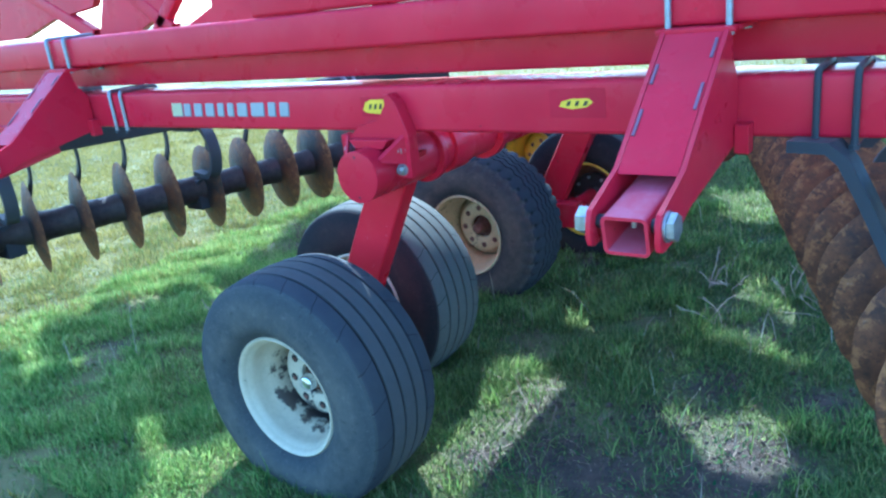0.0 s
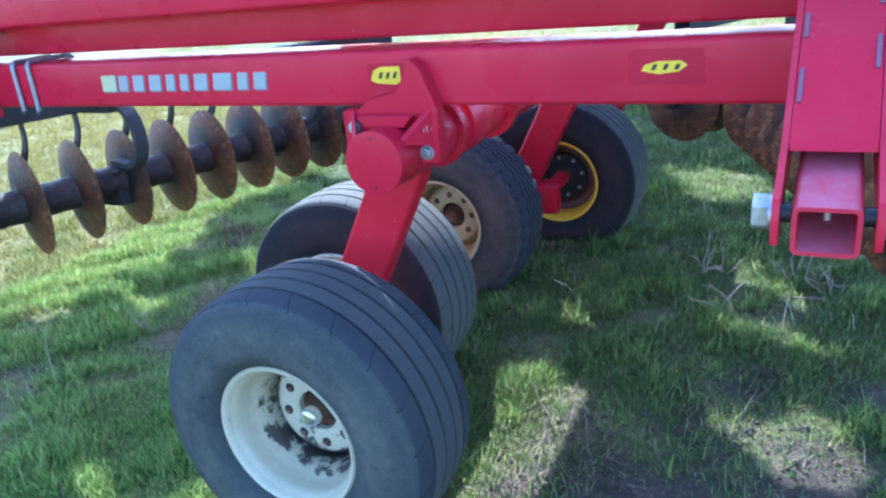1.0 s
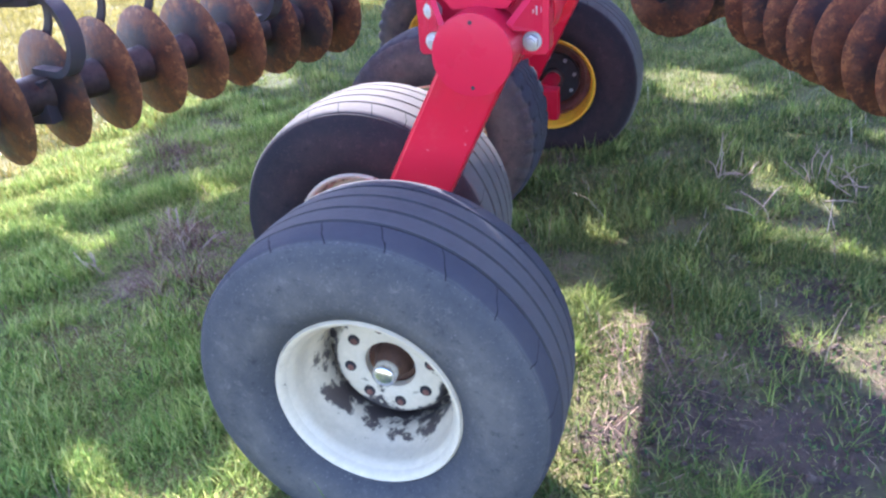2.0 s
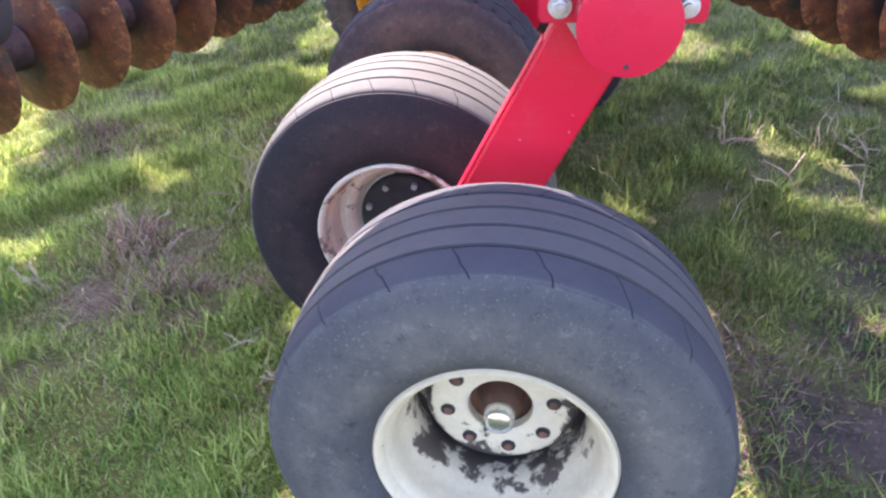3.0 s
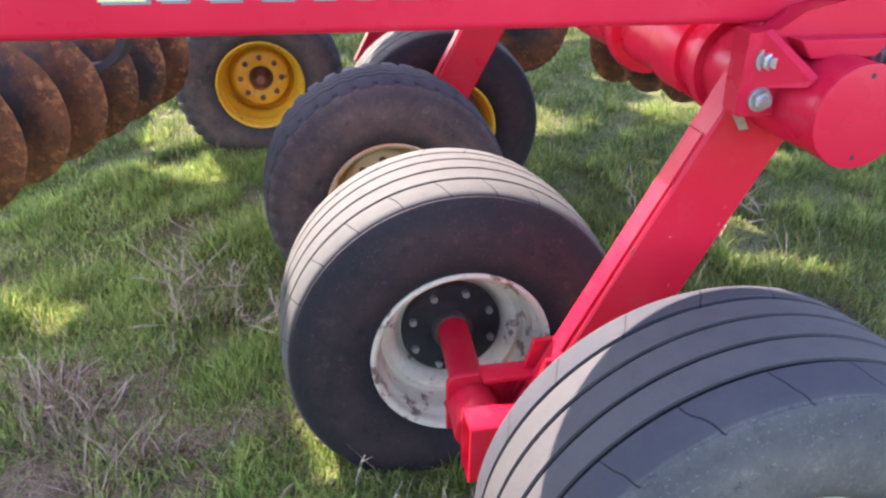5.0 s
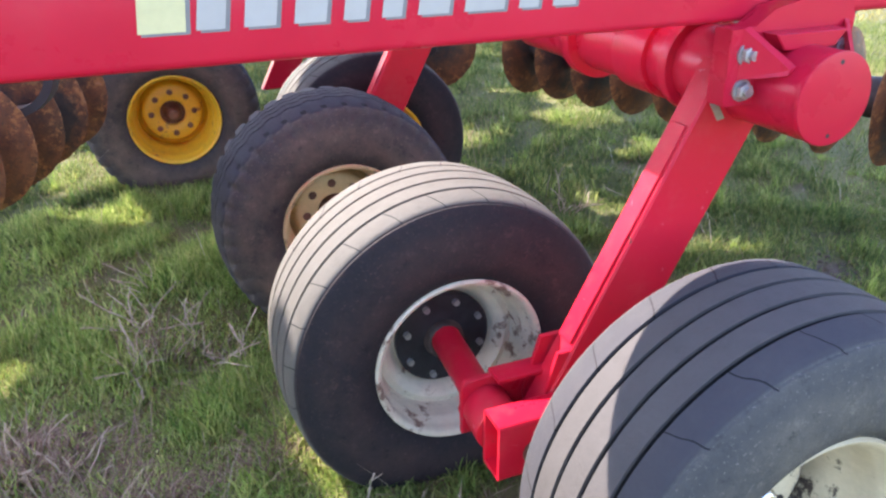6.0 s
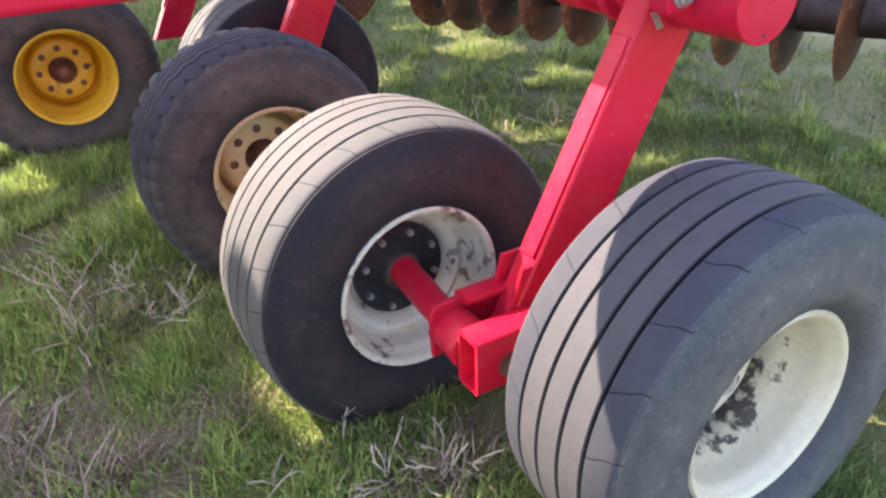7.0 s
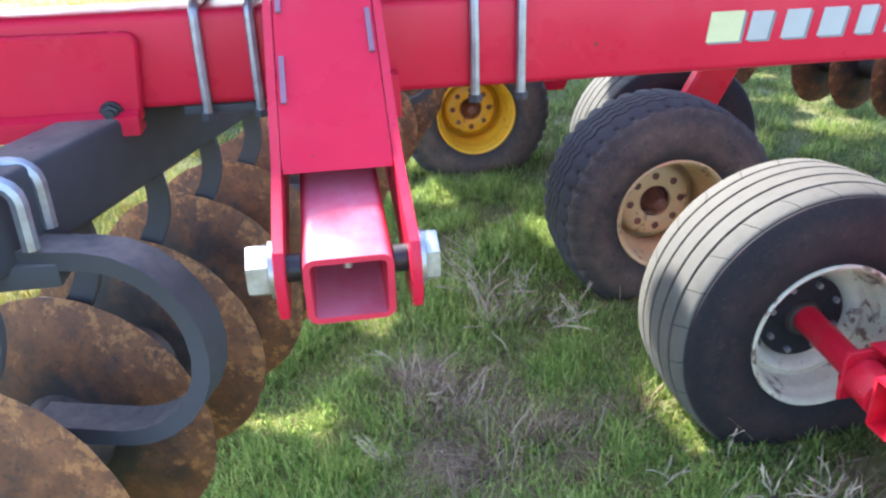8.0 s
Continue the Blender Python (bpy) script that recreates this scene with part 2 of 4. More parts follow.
# front copy: tread darker for its shade, wall paler for open sky, plus dust
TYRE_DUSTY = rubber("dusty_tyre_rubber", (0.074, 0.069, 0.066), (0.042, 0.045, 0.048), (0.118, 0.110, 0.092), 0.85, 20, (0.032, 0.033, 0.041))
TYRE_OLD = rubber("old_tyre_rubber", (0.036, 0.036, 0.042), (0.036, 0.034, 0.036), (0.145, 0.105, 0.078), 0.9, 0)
CREAM = rim_paint("cream_rim", (0.61, 0.535, 0.37), (0.028, 0.023, 0.024), 0.97, 0.640, ((0.082, 0.03), (0.125, 0.06), (0.140, 0.20), (0.165, 0.20)))
CREAM_CLEAN = rim_paint("cream_rim_lip", (0.62, 0.535, 0.36), (0.05, 0.035, 0.03), 0.95, 0.785, ((0.165, 0.28), (0.178, 0.25), (0.184, 0.17), (0.191, 0.04)))
CREAM_RUST = rim_paint("rust_spotted_rim", (0.62, 0.56, 0.42), (0.13, 0.065, 0.045), 0.9, 0.55)
TAN = rim_paint("tan_rim", (0.72, 0.52, 0.26), (0.16, 0.10, 0.06), 0.8, 0.58)
YELLOW = rim_paint("yellow_rim", (0.80, 0.44, 0.02), (0.26, 0.12, 0.05), 0.75, 0.585)
GREASE = plain("greasy_hub", (0.022, 0.022, 0.026), 0.45, 0.3, 0.4, 30)
HUBRUST = rusty("rusty_hub", (0.06, 0.025, 0.02), (0.16, 0.07, 0.05), (0.28, 0.13, 0.09))
WHITE = plain("white_vinyl", (0.36, 0.355, 0.345), 0.4, 0, 0.06)
GREYV = plain("grey_vinyl", (0.16, 0.16, 0.17), 0.45, 0, 0.1)
SEAM = plain("dull_weld", (0.20, 0.10, 0.13), 0.5, 0.2, 0.2, 60)
CREAMV = plain("pale_yellow_vinyl", (0.52, 0.49, 0.27), 0.4, 0, 0.12)
HAZARD = plain("yellow_vinyl", (0.80, 0.56, 0.02), 0.4, 0, 0.1)
BLACKV = paint("dark_red_vinyl", (0.42, 0.006, 0.032), 0.30, dust_amount=0.04)
DECALDARK = plain("black_vinyl", (0.03, 0.02, 0.015), 0.4, 0, 0.1)
GRASS = leafy("grass_blades", (0.058, 0.100, 0.028), (0.165, 0.220, 0.058), (0.37, 0.37, 0.13), 0.5)
TUFT = leafy("tuft_blades", (0.14, 0.235, 0.050), (0.29, 0.375, 0.080), (0.50, 0.47, 0.17), 0.5)
FIELD = leafy("field_blades", (0.155, 0.145, 0.032), (0.30, 0.255, 0.062), (0.44, 0.360, 0.12), 0.4)
PALE_GRASS = leafy("pale_grass_blades", (0.110, 0.200, 0.042), (0.33, 0.440, 0.100), (0.58, 0.56, 0.21), 0.5)
STRAW = leafy("brown_straw", (0.11, 0.066, 0.046), (0.27, 0.180, 0.120), (0.48, 0.36, 0.245), 0.1)
CLOD = plain("dark_earth", (0.085, 0.057, 0.038), 0.95, 0, 0.4, 50, 0.3)
TWIG = plain("bleached_twig", (0.41, 0.31, 0.22), 0.8, 0, 0.3, 40, 0.1)
LITTER = leafy("dead_leaf_litter", (0.055, 0.036, 0.026), (0.15, 0.10, 0.068), (0.34, 0.25, 0.17), 0.1)
BROADLEAF = leafy("low_weed_leaves", (0.045, 0.105, 0.035), (0.085, 0.165, 0.055), (0.17, 0.25, 0.075), 0.35)
DRY = leafy("dry_straw", (0.20, 0.15, 0.10), (0.40, 0.33, 0.23), (0.62, 0.55, 0.42), 0.15)


BARE = (((-0.65, 2.38), 0.26), ((-1.45, 2.35), 0.16), ((-1.46, 1.95), 0.22), ((-1.28, 2.06), 0.28), ((-1.02, 2.00), 0.34), ((-0.72, 2.14), 0.30), ((-1.02, 2.42), 0.26), ((-0.92, 2.76), 0.24), ((-0.85, 3.24), 0.15), ((-0.55, 2.75), 0.24), ((-3.36, 2.74), 0.16), ((-3.30, 2.38), 0.12), ((-3.92, 3.45), 0.14), ((-4.02, 3.66), 0.12), ((-2.45, 2.03), 0.14), ((-3.15, 2.48), 0.12))


def soil():
    m, n, l, b = nodes_of("turf_soil", 0.9)
    a = noise_tex(n, l, 2.2, 8, 0.62)
    c = noise_tex(n, l, 14, 10, 0.7)
    d = noise_tex(n, l, 90, 4, 0.7)
    green = mix(n, l, ramp(n, l, c.outputs["Fac"], ((0.35, 0.0), (0.65, 1.0))), (0.046, 0.056, 0.020), (0.112, 0.118, 0.040))
    brown = mix(n, l, ramp(n, l, c.outputs["Fac"], ((0.35, 0.0), (0.7, 1.0))), (0.036, 0.024, 0.017), (0.110, 0.072, 0.048))
    far = mix(n, l, ramp(n, l, noise_tex(n, l, 0.25, 6).outputs["Fac"], ((0.4, 0.0), (0.6, 1.0))), green, (0.20, 0.172, 0.048))
    base = mix(n, l, ramp(n, l, a.outputs["Fac"], ((0.58, 0.0), (0.68, 0.85))), far, brown)
    tc = n.new("ShaderNodeTexCoord")
    for (x, y), size in BARE:
        d2 = n.new("ShaderNodeVectorMath")
        d2.operation = "DISTANCE"
        l.new(tc.outputs["Object"], d2.inputs[0])
        d2.inputs[1].default_value = (x, y, -0.06)
        edge = calc(n, l, "ADD", calc(n, l, "DIVIDE", d2.outputs["Value"], size), calc(n, l, "MULTIPLY", calc(n, l, "ADD", c.outputs["Fac"], a.outputs["Fac"]), 0.75))
        base = mix(n, l, ramp(n, l, calc(n, l, "MULTIPLY", edge, 0.5), ((0.60, 1.0), (0.775, 0.0))), base, brown)
    l.new(base, b.inputs["Base Color"])
    h = calc(n, l, "ADD", c.outputs["Fac"], calc(n, l, "MULTIPLY", d.outputs["Fac"], 0.4))
    bump(n, l, b, h, 0.8, 0.03)
    return m


SOIL = soil()

# ---- mesh helpers ----
WORLD = {}


def mesh_of(name, bm, mat, smooth=40):
    bmesh.ops.recalc_face_normals(bm, faces=bm.faces)
    me = bpy.data.meshes.new(name)
    bm.to_mesh(me)
    bm.free()
    if mat is not None:
        me.materials.append(mat)
    if smooth:
        me.shade_smooth()
        me.set_sharp_from_angle(angle=radians(smooth))
    return me


def thing(name, at, label, category, group="", kind=""):
    ob = new(name)
    ob.location = at
    ob.empty_display_size = 0.2
    WORLD[ob.name] = Matrix.Translation(at)
    return tagged(ob, label, category, group, kind)


def part(name, bm, mat, parent, label="", w=None, smooth=40):
    """One mesh under a thing or a part; w is its pose in the world."""
    me = bm if isinstance(bm, bpy.types.Mesh) else mesh_of(name, bm, mat, smooth)
    ob = new(name, me)
    w = Matrix() if w is None else w
    WORLD[ob.name] = w
    if parent is not None:
        ob.parent = parent
        ob.matrix_basis = WORLD[parent.name].inverted() @ w
    else:
        ob.matrix_basis = w
    if label:
        ob["label"] = label
    return ob


def add_box(bm, lo, hi, bevel=0.0):
    size = [b - a for a, b in zip(lo, hi)]
    mid = [(a + b) / 2 for a, b in zip(lo, hi)]
    r = bmesh.ops.create_cube(bm, size=1, matrix=Matrix.Translation(mid) @ Matrix.Diagonal((*size, 1)))
    if bevel:
        edges = {e for v in r["verts"] for e in v.link_edges}
        bmesh.ops.bevel(bm, geom=list(edges), offset=bevel, segments=2, affect="EDGES", profile=0.6)
    return bm


def box(lo, hi, bevel=0.004):
    return add_box(bmesh.new(), lo, hi, bevel)


def add_lathe(bm, profile, n=64, axis="y", closed=False, bend=None):
    """Turns (radius, height) pairs about an axis."""
    rings = []
    for k in range(n):
        a = 2 * math.pi * k / n
        ring = []
        for r, h in profile:
            if bend:
                r, h = bend(r, h, k)
            c, s = r * math.cos(a), r * math.sin(a)
            ring.append(bm.verts.new({"y": (c, h, s), "z": (c, s, h), "x": (h, c, s)}[axis]))
        rings.append(ring)
    m = len(profile)
    for k in range(n):
        p, q = rings[k], rings[(k + 1) % n]
        for j in range(m if closed else m - 1):
            i = (j + 1) % m
            bm.faces.new((p[j], p[i], q[i], q[j]))
    bmesh.ops.remove_doubles(bm, verts=bm.verts, dist=1e-5)
    return bm


def lathe(profile, n=64, axis="y", closed=False, bend=None):
    return add_lathe(bmesh.new(), profile, n, axis, closed, bend)


def add_cyl(bm, a, b, r, n=20, r2=None, bevel=0.0):
    a, b = Vector(a), Vector(b)
    d = b - a
    m = Matrix.Translation((a + b) / 2) @ d.to_track_quat("Z", "Y").to_matrix().to_4x4()
    res = bmesh.ops.create_cone(bm, cap_ends=True, segments=n, radius1=r, radius2=r if r2 is None else r2, depth=d.length, matrix=m)
    if bevel:
        edges = [e for e in {e for v in res["verts"] for e in v.link_edges} if any(len(f.verts) > 4 for f in e.link_faces)]
        bmesh.ops.bevel(bm, geom=edges, offset=bevel, segments=2, affect="EDGES", profile=0.6)
    return bm


def cyl(a, b, r, n=20, r2=None, bevel=0.0):
    return add_cyl(bmesh.new(), a, b, r, n, r2, bevel)


def add_prism(bm, poly, a, b, axis="y", bevel=0.0):
    """A flat outline, pushed from a to b along an axis; poly is in the other two axes, in order."""
    def p(u, v, h):
        return {"x": (h, u, v), "y": (u, h, v), "z": (u, v, h)}[axis]
    lo = [bm.verts.new(p(u, v, a)) for u, v in poly]
    hi = [bm.verts.new(p(u, v, b)) for u, v in poly]
    faces = [bm.faces.new(lo), bm.faces.new(hi[::-1])]
    n = len(poly)
    for i in range(n):
        faces.append(bm.faces.new((lo[i], hi[i], hi[(i + 1) % n], lo[(i + 1) % n])))
    if bevel:
        edges = {e for f in faces[:2] for e in f.edges}
        bmesh.ops.bevel(bm, geom=list(edges), offset=bevel, segments=1, affect="EDGES")
    return bm


def prism(poly, a, b, axis="y", bevel=0.002):
    return add_prism(bmesh.new(), poly, a, b, axis, bevel)


def round_rect(w, h, r, n=4):
    pts = []
    for cx, cy, a0 in ((w / 2 - r, h / 2 - r, 0), (-w / 2 + r, h / 2 - r, 90), (-w / 2 + r, -h / 2 + r, 180), (w / 2 - r, -h / 2 + r, 270)):
        for k in range(n + 1):
            a = radians(a0 + 90 * k / n)
            pts.append((cx + r * math.cos(a), cy + r * math.sin(a)))
    return pts


def tube(length, w, h, wall, r=0.012):
    """A hollow rolled section along x, its middle at the origin; w along y, h along z."""
    bm = bmesh.new()
    outer, inner = round_rect(w, h, r), round_rect(w - 2 * wall, h - 2 * wall, max(r - wall, 0.003))
    loops = []
    for x in (-length / 2, length / 2):
        loops.append(([bm.verts.new((x, y, z)) for y, z in outer], [bm.verts.new((x, y, z)) for y, z in inner]))
    n = len(outer)
    for i in range(n):
        j = (i + 1) % n
        (o0, i0), (o1, i1) = loops
        bm.faces.new((o0[i], o0[j], o1[j], o1[i]))
        bm.faces.new((i0[i], i1[i], i1[j], i0[j]))
        bm.faces.new((o0[i], i0[i], i0[j], o0[j]))
        bm.faces.new((o1[i], o1[j], i1[j], i1[i]))
    return bm


def along(a, b, roll=0.0):
    """A pose whose x axis runs from a to b, at their middle."""
    a, b = Vector(a), Vector(b)
    d = (b - a).normalized()
    side = Vector((0, 0, 1)).cross(d).normalized()
    up = d.cross(side)
    m = Matrix((d, side, up)).transposed().to_4x4()
    return Matrix.Translation((a + b) / 2) @ m @ pose(0, 0, 0, roll)


def sweep(points, section, closed_ends=True, flat=None):
    """A bar of the given (u, v) section bent along points; flat: the direction that u keeps."""
    bm = bmesh.new()
    pts = [Vector(p) for p in points]
    rings = []
    for i, p in enumerate(pts):
        d = (pts[min(i + 1, len(pts) - 1)] - pts[max(i - 1, 0)]).normalized()
        u = Vector(flat) if flat is not None else (Vector((0, 0, 1)) if abs(d.z) < 0.9 else Vector((1, 0, 0)))
        u = (u - d * u.dot(d)).normalized()
        v = d.cross(u)
        rings.append([bm.verts.new(p + u * a + v * b) for a, b in section])
    n = len(section)
    for a, b in zip(rings, rings[1:]):
        for i in range(n):
            bm.faces.new((a[i], b[i], b[(i + 1) % n], a[(i + 1) % n]))
    if closed_ends:
        bm.faces.new(rings[0][::-1])
        bm.faces.new(rings[-1])
    return bm


def ring_section(r, n=8):
    return [(r * math.cos(2 * math.pi * k / n), r * math.sin(2 * math.pi * k / n)) for k in range(n)]


def hex_bolt(r=0.017, h=0.013, washer=0.022):
    """A bolt head on a washer, standing along -y from the origin."""
    bm = bmesh.new()
    add_cyl(bm, (0, 0, 0), (0, -0.004, 0), washer, 20)
    add_cyl(bm, (0, -0.004, 0), (0, -0.004 - h, 0), r, 6, None, 0.0015)
    add_cyl(bm, (0, -0.004 - h, 0), (0, -0.012 - h, 0), r * 0.55, 12)
    return bm

# ---- ground ----
def ground_z(x, y):
    z = 0.008 + 0.012 * (min(max(y, -3.0), 9.0) - 2.3)
    return z + 0.018 * math.sin(1.7 * x + 0.6) * math.sin(1.3 * y + 1.0) + 0.007 * math.sin(5.3 * x + 1.0) * math.sin(4.7 * y)


def make_ground():
    def axis(lo, hi, fine_lo, fine_hi, step):
        v = list(np.arange(fine_lo, fine_hi, step))
        s, a = step, fine_lo
        while a > lo:
            s *= 1.35
            a -= s
            v.insert(0, max(a, lo))
        s, a = step, fine_hi
        while a < hi:
            v.append(a)
            s *= 1.35
            a += s
        v.append(hi)
        return v
    xs, ys = axis(-900, 900, -7, 2.5, 0.08), axis(-900, 900, -0.5, 8, 0.08)
    verts = [(x, y, ground_z(x, y)) for y in ys for x in xs]
    w = len(xs)
    faces = [(j * w + i, j * w + i + 1, (j + 1) * w + i + 1, (j + 1) * w + i) for j in range(len(ys) - 1) for i in range(w - 1)]
    me = bpy.data.meshes.new("ground")
    me.from_pydata(verts, [], faces)
    me.materials.append(SOIL)
    me.shade_smooth()
    return tagged(new("ground", me), "rough pasture ground with grass, bare soil and straw litter", "ground", kind="structure")


make_ground()

# ---- the disc harrow ----
BASE = (-2.1, 3.0, 0.0)
harrow = thing("disc_harrow", BASE, "red disc harrow raised on tandem wheels, rusty discs, parked on grass", "disc harrow")

MX0, MX1 = -6.2, 1.6
main_beam = part("main_beam", tube(MX1 - MX0, 0.175, 0.153, 0.009, 0.014), RED, harrow, "long red box beam", Matrix.Translation(((MX0 + MX1) / 2, 2.1075, 1.2365)))
part("stacked_beam", tube(3.9, 0.13, 0.123, 0.008, 0.014), RED, harrow, "red box beam stacked on the upper beam", Matrix.Translation((-0.35, 2.043, 1.628)))
upper_beam = part("upper_beam", tube(MX1 - MX0, 0.13, 0.125, 0.008, 0.014), RED, harrow, "red upper box beam", Matrix.Translation(((MX0 + MX1) / 2, 2.04, 1.5025)))
part("web_beam", tube(MX1 - MX0, 0.06, 0.114, 0.006, 0.01), RED, harrow, "red web between the beams", Matrix.Translation(((MX0 + MX1) / 2, 2.16, 1.390)))
# unseen beams, added behind the main beam to shade the leg and ground
for y in (3.98, 5.765):
    part("shade_long_beam", tube(5.2, 0.15, 0.15, 0.008, 0.014), RED, harrow, "", Matrix.Translation((-2.1, y, 1.25)))
for x, w in ((-2.015, 0.30),):
    part("shade_cross_beam", tube(3.44, w, 0.13, 0.008, 0.014), RED, harrow, "", along((x, 2.46, 1.40), (x, 5.90, 1.40)))

# unseen block added so that the upper leg falls in shadow
part("shade_block", box((-2.268, 2.462, 1.338), (-2.168, 2.72, 1.462), 0.004), RED, harrow, "unseen red block added beside the cross beam to shade the leg")

# lattice above the upper beam
for (x0, z0), (x1, z1), r in (((-3.95, 1.56), (-4.6, 1.86), 0.035), ((-3.42, 1.55), (-3.05, 1.85), 0.03), ((-3.3, 1.55), (-3.75, 1.86), 0.035), ((-2.72, 1.55), (-2.45, 1.86), 0.03), ((-2.38, 1.55), (-2.46, 1.86), 0.03), ((-2.05, 1.55), (-1.6, 1.9), 0.035)):
    part("lattice_bar", tube(math.hypot(x1 - x0, z1 - z0), 0.05, 2 * r, 0.005, 0.008), RED, harrow, "", along((x0, 2.38, z0), (x1, 2.38, z1)))
for poly in ([(-5.0, 1.585), (-4.66, 1.585), (-4.30, 1.665), (-3.90, 1.70), (-3.80, 1.80), (-5.0, 1.84)],
             [(-3.90, 1.55), (-3.58, 1.55), (-3.24, 1.665), (-3.30, 1.80), (-3.74, 1.84)],
             [(-3.21, 1.55), (-2.62, 1.55), (-2.64, 1.65), (-2.78, 1.82), (-2.98, 1.82), (-2.98, 1.63)],
             [(-2.60, 1.55), (-2.37, 1.56), (-2.27, 1.61), (-2.27, 1.84), (-2.55, 1.84)]):
    part("gusset_panel", prism(poly, 2.36, 2.40, "y", 0.002), RED, harrow, "red plate under the wing hinge")
part("top_rail", tube(5.4, 0.09, 0.09, 0.006, 0.01), RED, harrow, "", Matrix.Translation((-2.9, 2.38, 1.90)))

# lettering panel: plain shapes in the colours of the maker's name
FACE = 2.02


def decal(name, poly, depth, mat, label="", parent=main_beam):
    return part(name, prism(poly, FACE - depth, FACE + 0.001, "y", 0.0), mat, parent, label, smooth=0)


def slab(x0, x1, z0, z1, k=0.0):
    return [(x0, z0), (x1, z0), (x1 + k, z1), (x0 + k, z1)]


decal("emblem_shadow", slab(-2.936, -2.870, 1.209, 1.262, 0.006), 0.0008, GREYV)
decal("emblem", slab(-2.940, -2.876, 1.213, 1.266, 0.006), 0.0016, CREAMV, "pale yellow emblem patch")
wds = (0.060, 0.066, 0.068, 0.054, 0.052, 0.072, 0.090, 0.056, 0.064)
x = -2.862
for wd in wds:
    decal("letter_shadow", slab(x + 0.006, x + wd - 0.014, 1.2095, 1.2595, 0.008), 0.0008, GREYV)
    decal("letter_block", slab(x, x + wd - 0.020, 1.2135, 1.2635, 0.008), 0.0016, WHITE, "white block in place of a letter")
    x += wd + 0.0065
decal("warning_ground", slab(-1.885, -1.770, 1.212, 1.276), 0.0008, BLACKV)
decal("warning_label", [(-1.878, 1.232), (-1.862, 1.224), (-1.800, 1.219), (-1.782, 1.228), (-1.784, 1.268), (-1.842, 1.268), (-1.866, 1.258)], 0.0016, HAZARD, "yellow warning label")
for k in range(3):
    decal("warning_mark", slab(-1.852 + 0.022 * k, -1.842 + 0.022 * k, 1.236, 1.253, 0.006), 0.0024, DECALDARK)
decal("warning_ground", slab(-1.170, -1.000, 1.208, 1.290), 0.0008, BLACKV)
decal("warning_label", [(-1.140, 1.240), (-1.100, 1.232), (-1.055, 1.238), (-1.035, 1.252), (-1.050, 1.262), (-1.100, 1.262), (-1.132, 1.254)], 0.0016, HAZARD, "yellow warning label")
for k in range(3):
    decal("warning_mark", slab(-1.118 + 0.026 * k, -1.108 + 0.026 * k, 1.242, 1.255, 0.006), 0.0024, DECALDARK)


# clamps over the main beam
def u_bolt(x, lo, hi, y0, y1, r, mat, parent, drop=0.03, label=""):
    pts = [(x, y0, lo - drop), (x, y0, hi - 0.02)]
    for k in range(1, 6):
        a = radians(90 * k / 6)
        pts.append((x, y0 + 0.02 * (1 - math.cos(a)), hi - 0.02 + 0.02 * math.sin(a)))
    pts.append((x, y1 - 0.02, hi))
    for k in range(1, 7):
        a = radians(90 * k / 6)
        pts.append((x, y1 - 0.02 + 0.02 * math.sin(a), hi - 0.02 + 0.02 * math.cos(a)))
    pts.append((x, y1, lo - drop))
    u = part("u_bolt", sweep(pts, ring_section(r), flat=(1, 0, 0)), mat, parent, label)
    for y in (y0, y1):
        bm = bmesh.new()
        add_cyl(bm, (x, y, lo - 0.010), (x, y, lo - 0.022), r * 1.5, 6)
        part("nut", bm, DARK if lo < 1.3 else mat, u)
    return u


for x in (-3.818, -3.732, -3.365, -3.283):
    u_bolt(x, 1.16, 1.322, 2.011, 2.205, 0.0085, GREYROD, main_beam, 0.02, "grey steel clamp rod")
for x in (-0.471, -0.388):
    u_bolt(x, 1.16, 1.322, 2.011, 2.205, 0.0085, DARK, main_beam, 0.02, "dark steel clamp rod")
for x0 in (-3.86,):
    part("clamp_plate", box((x0, 2.03, 1.143), (x0 + 0.175, 2.23, 1.158), 0.003), DARK, main_beam)


# ---- folded cover plate on the beam's end
cover = part("cover_plate", prism([(-5.4, 1.142), (-3.935, 1.142), (-3.921, 1.15), (-3.908, 1.272), (-3.916, 1.284), (-3.93, 1.288), (-5.4, 1.30)], 1.994, 2.018, "y", 0.004), RED, harrow, "red plate bolted over the beam")
part("plate_lip", prism([(1.972, 1.130), (2.018, 1.130), (2.018, 1.142), (1.994, 1.144), (1.990, 1.168), (1.972, 1.160)], -5.4, -3.922, "x", 0.002), RED, cover)
part("bolt", hex_bolt(0.014, 0.009, 0.018), GREASE, cover, "dark bolt head", Matrix.Translation((-3.965, 1.990, 1.166)))

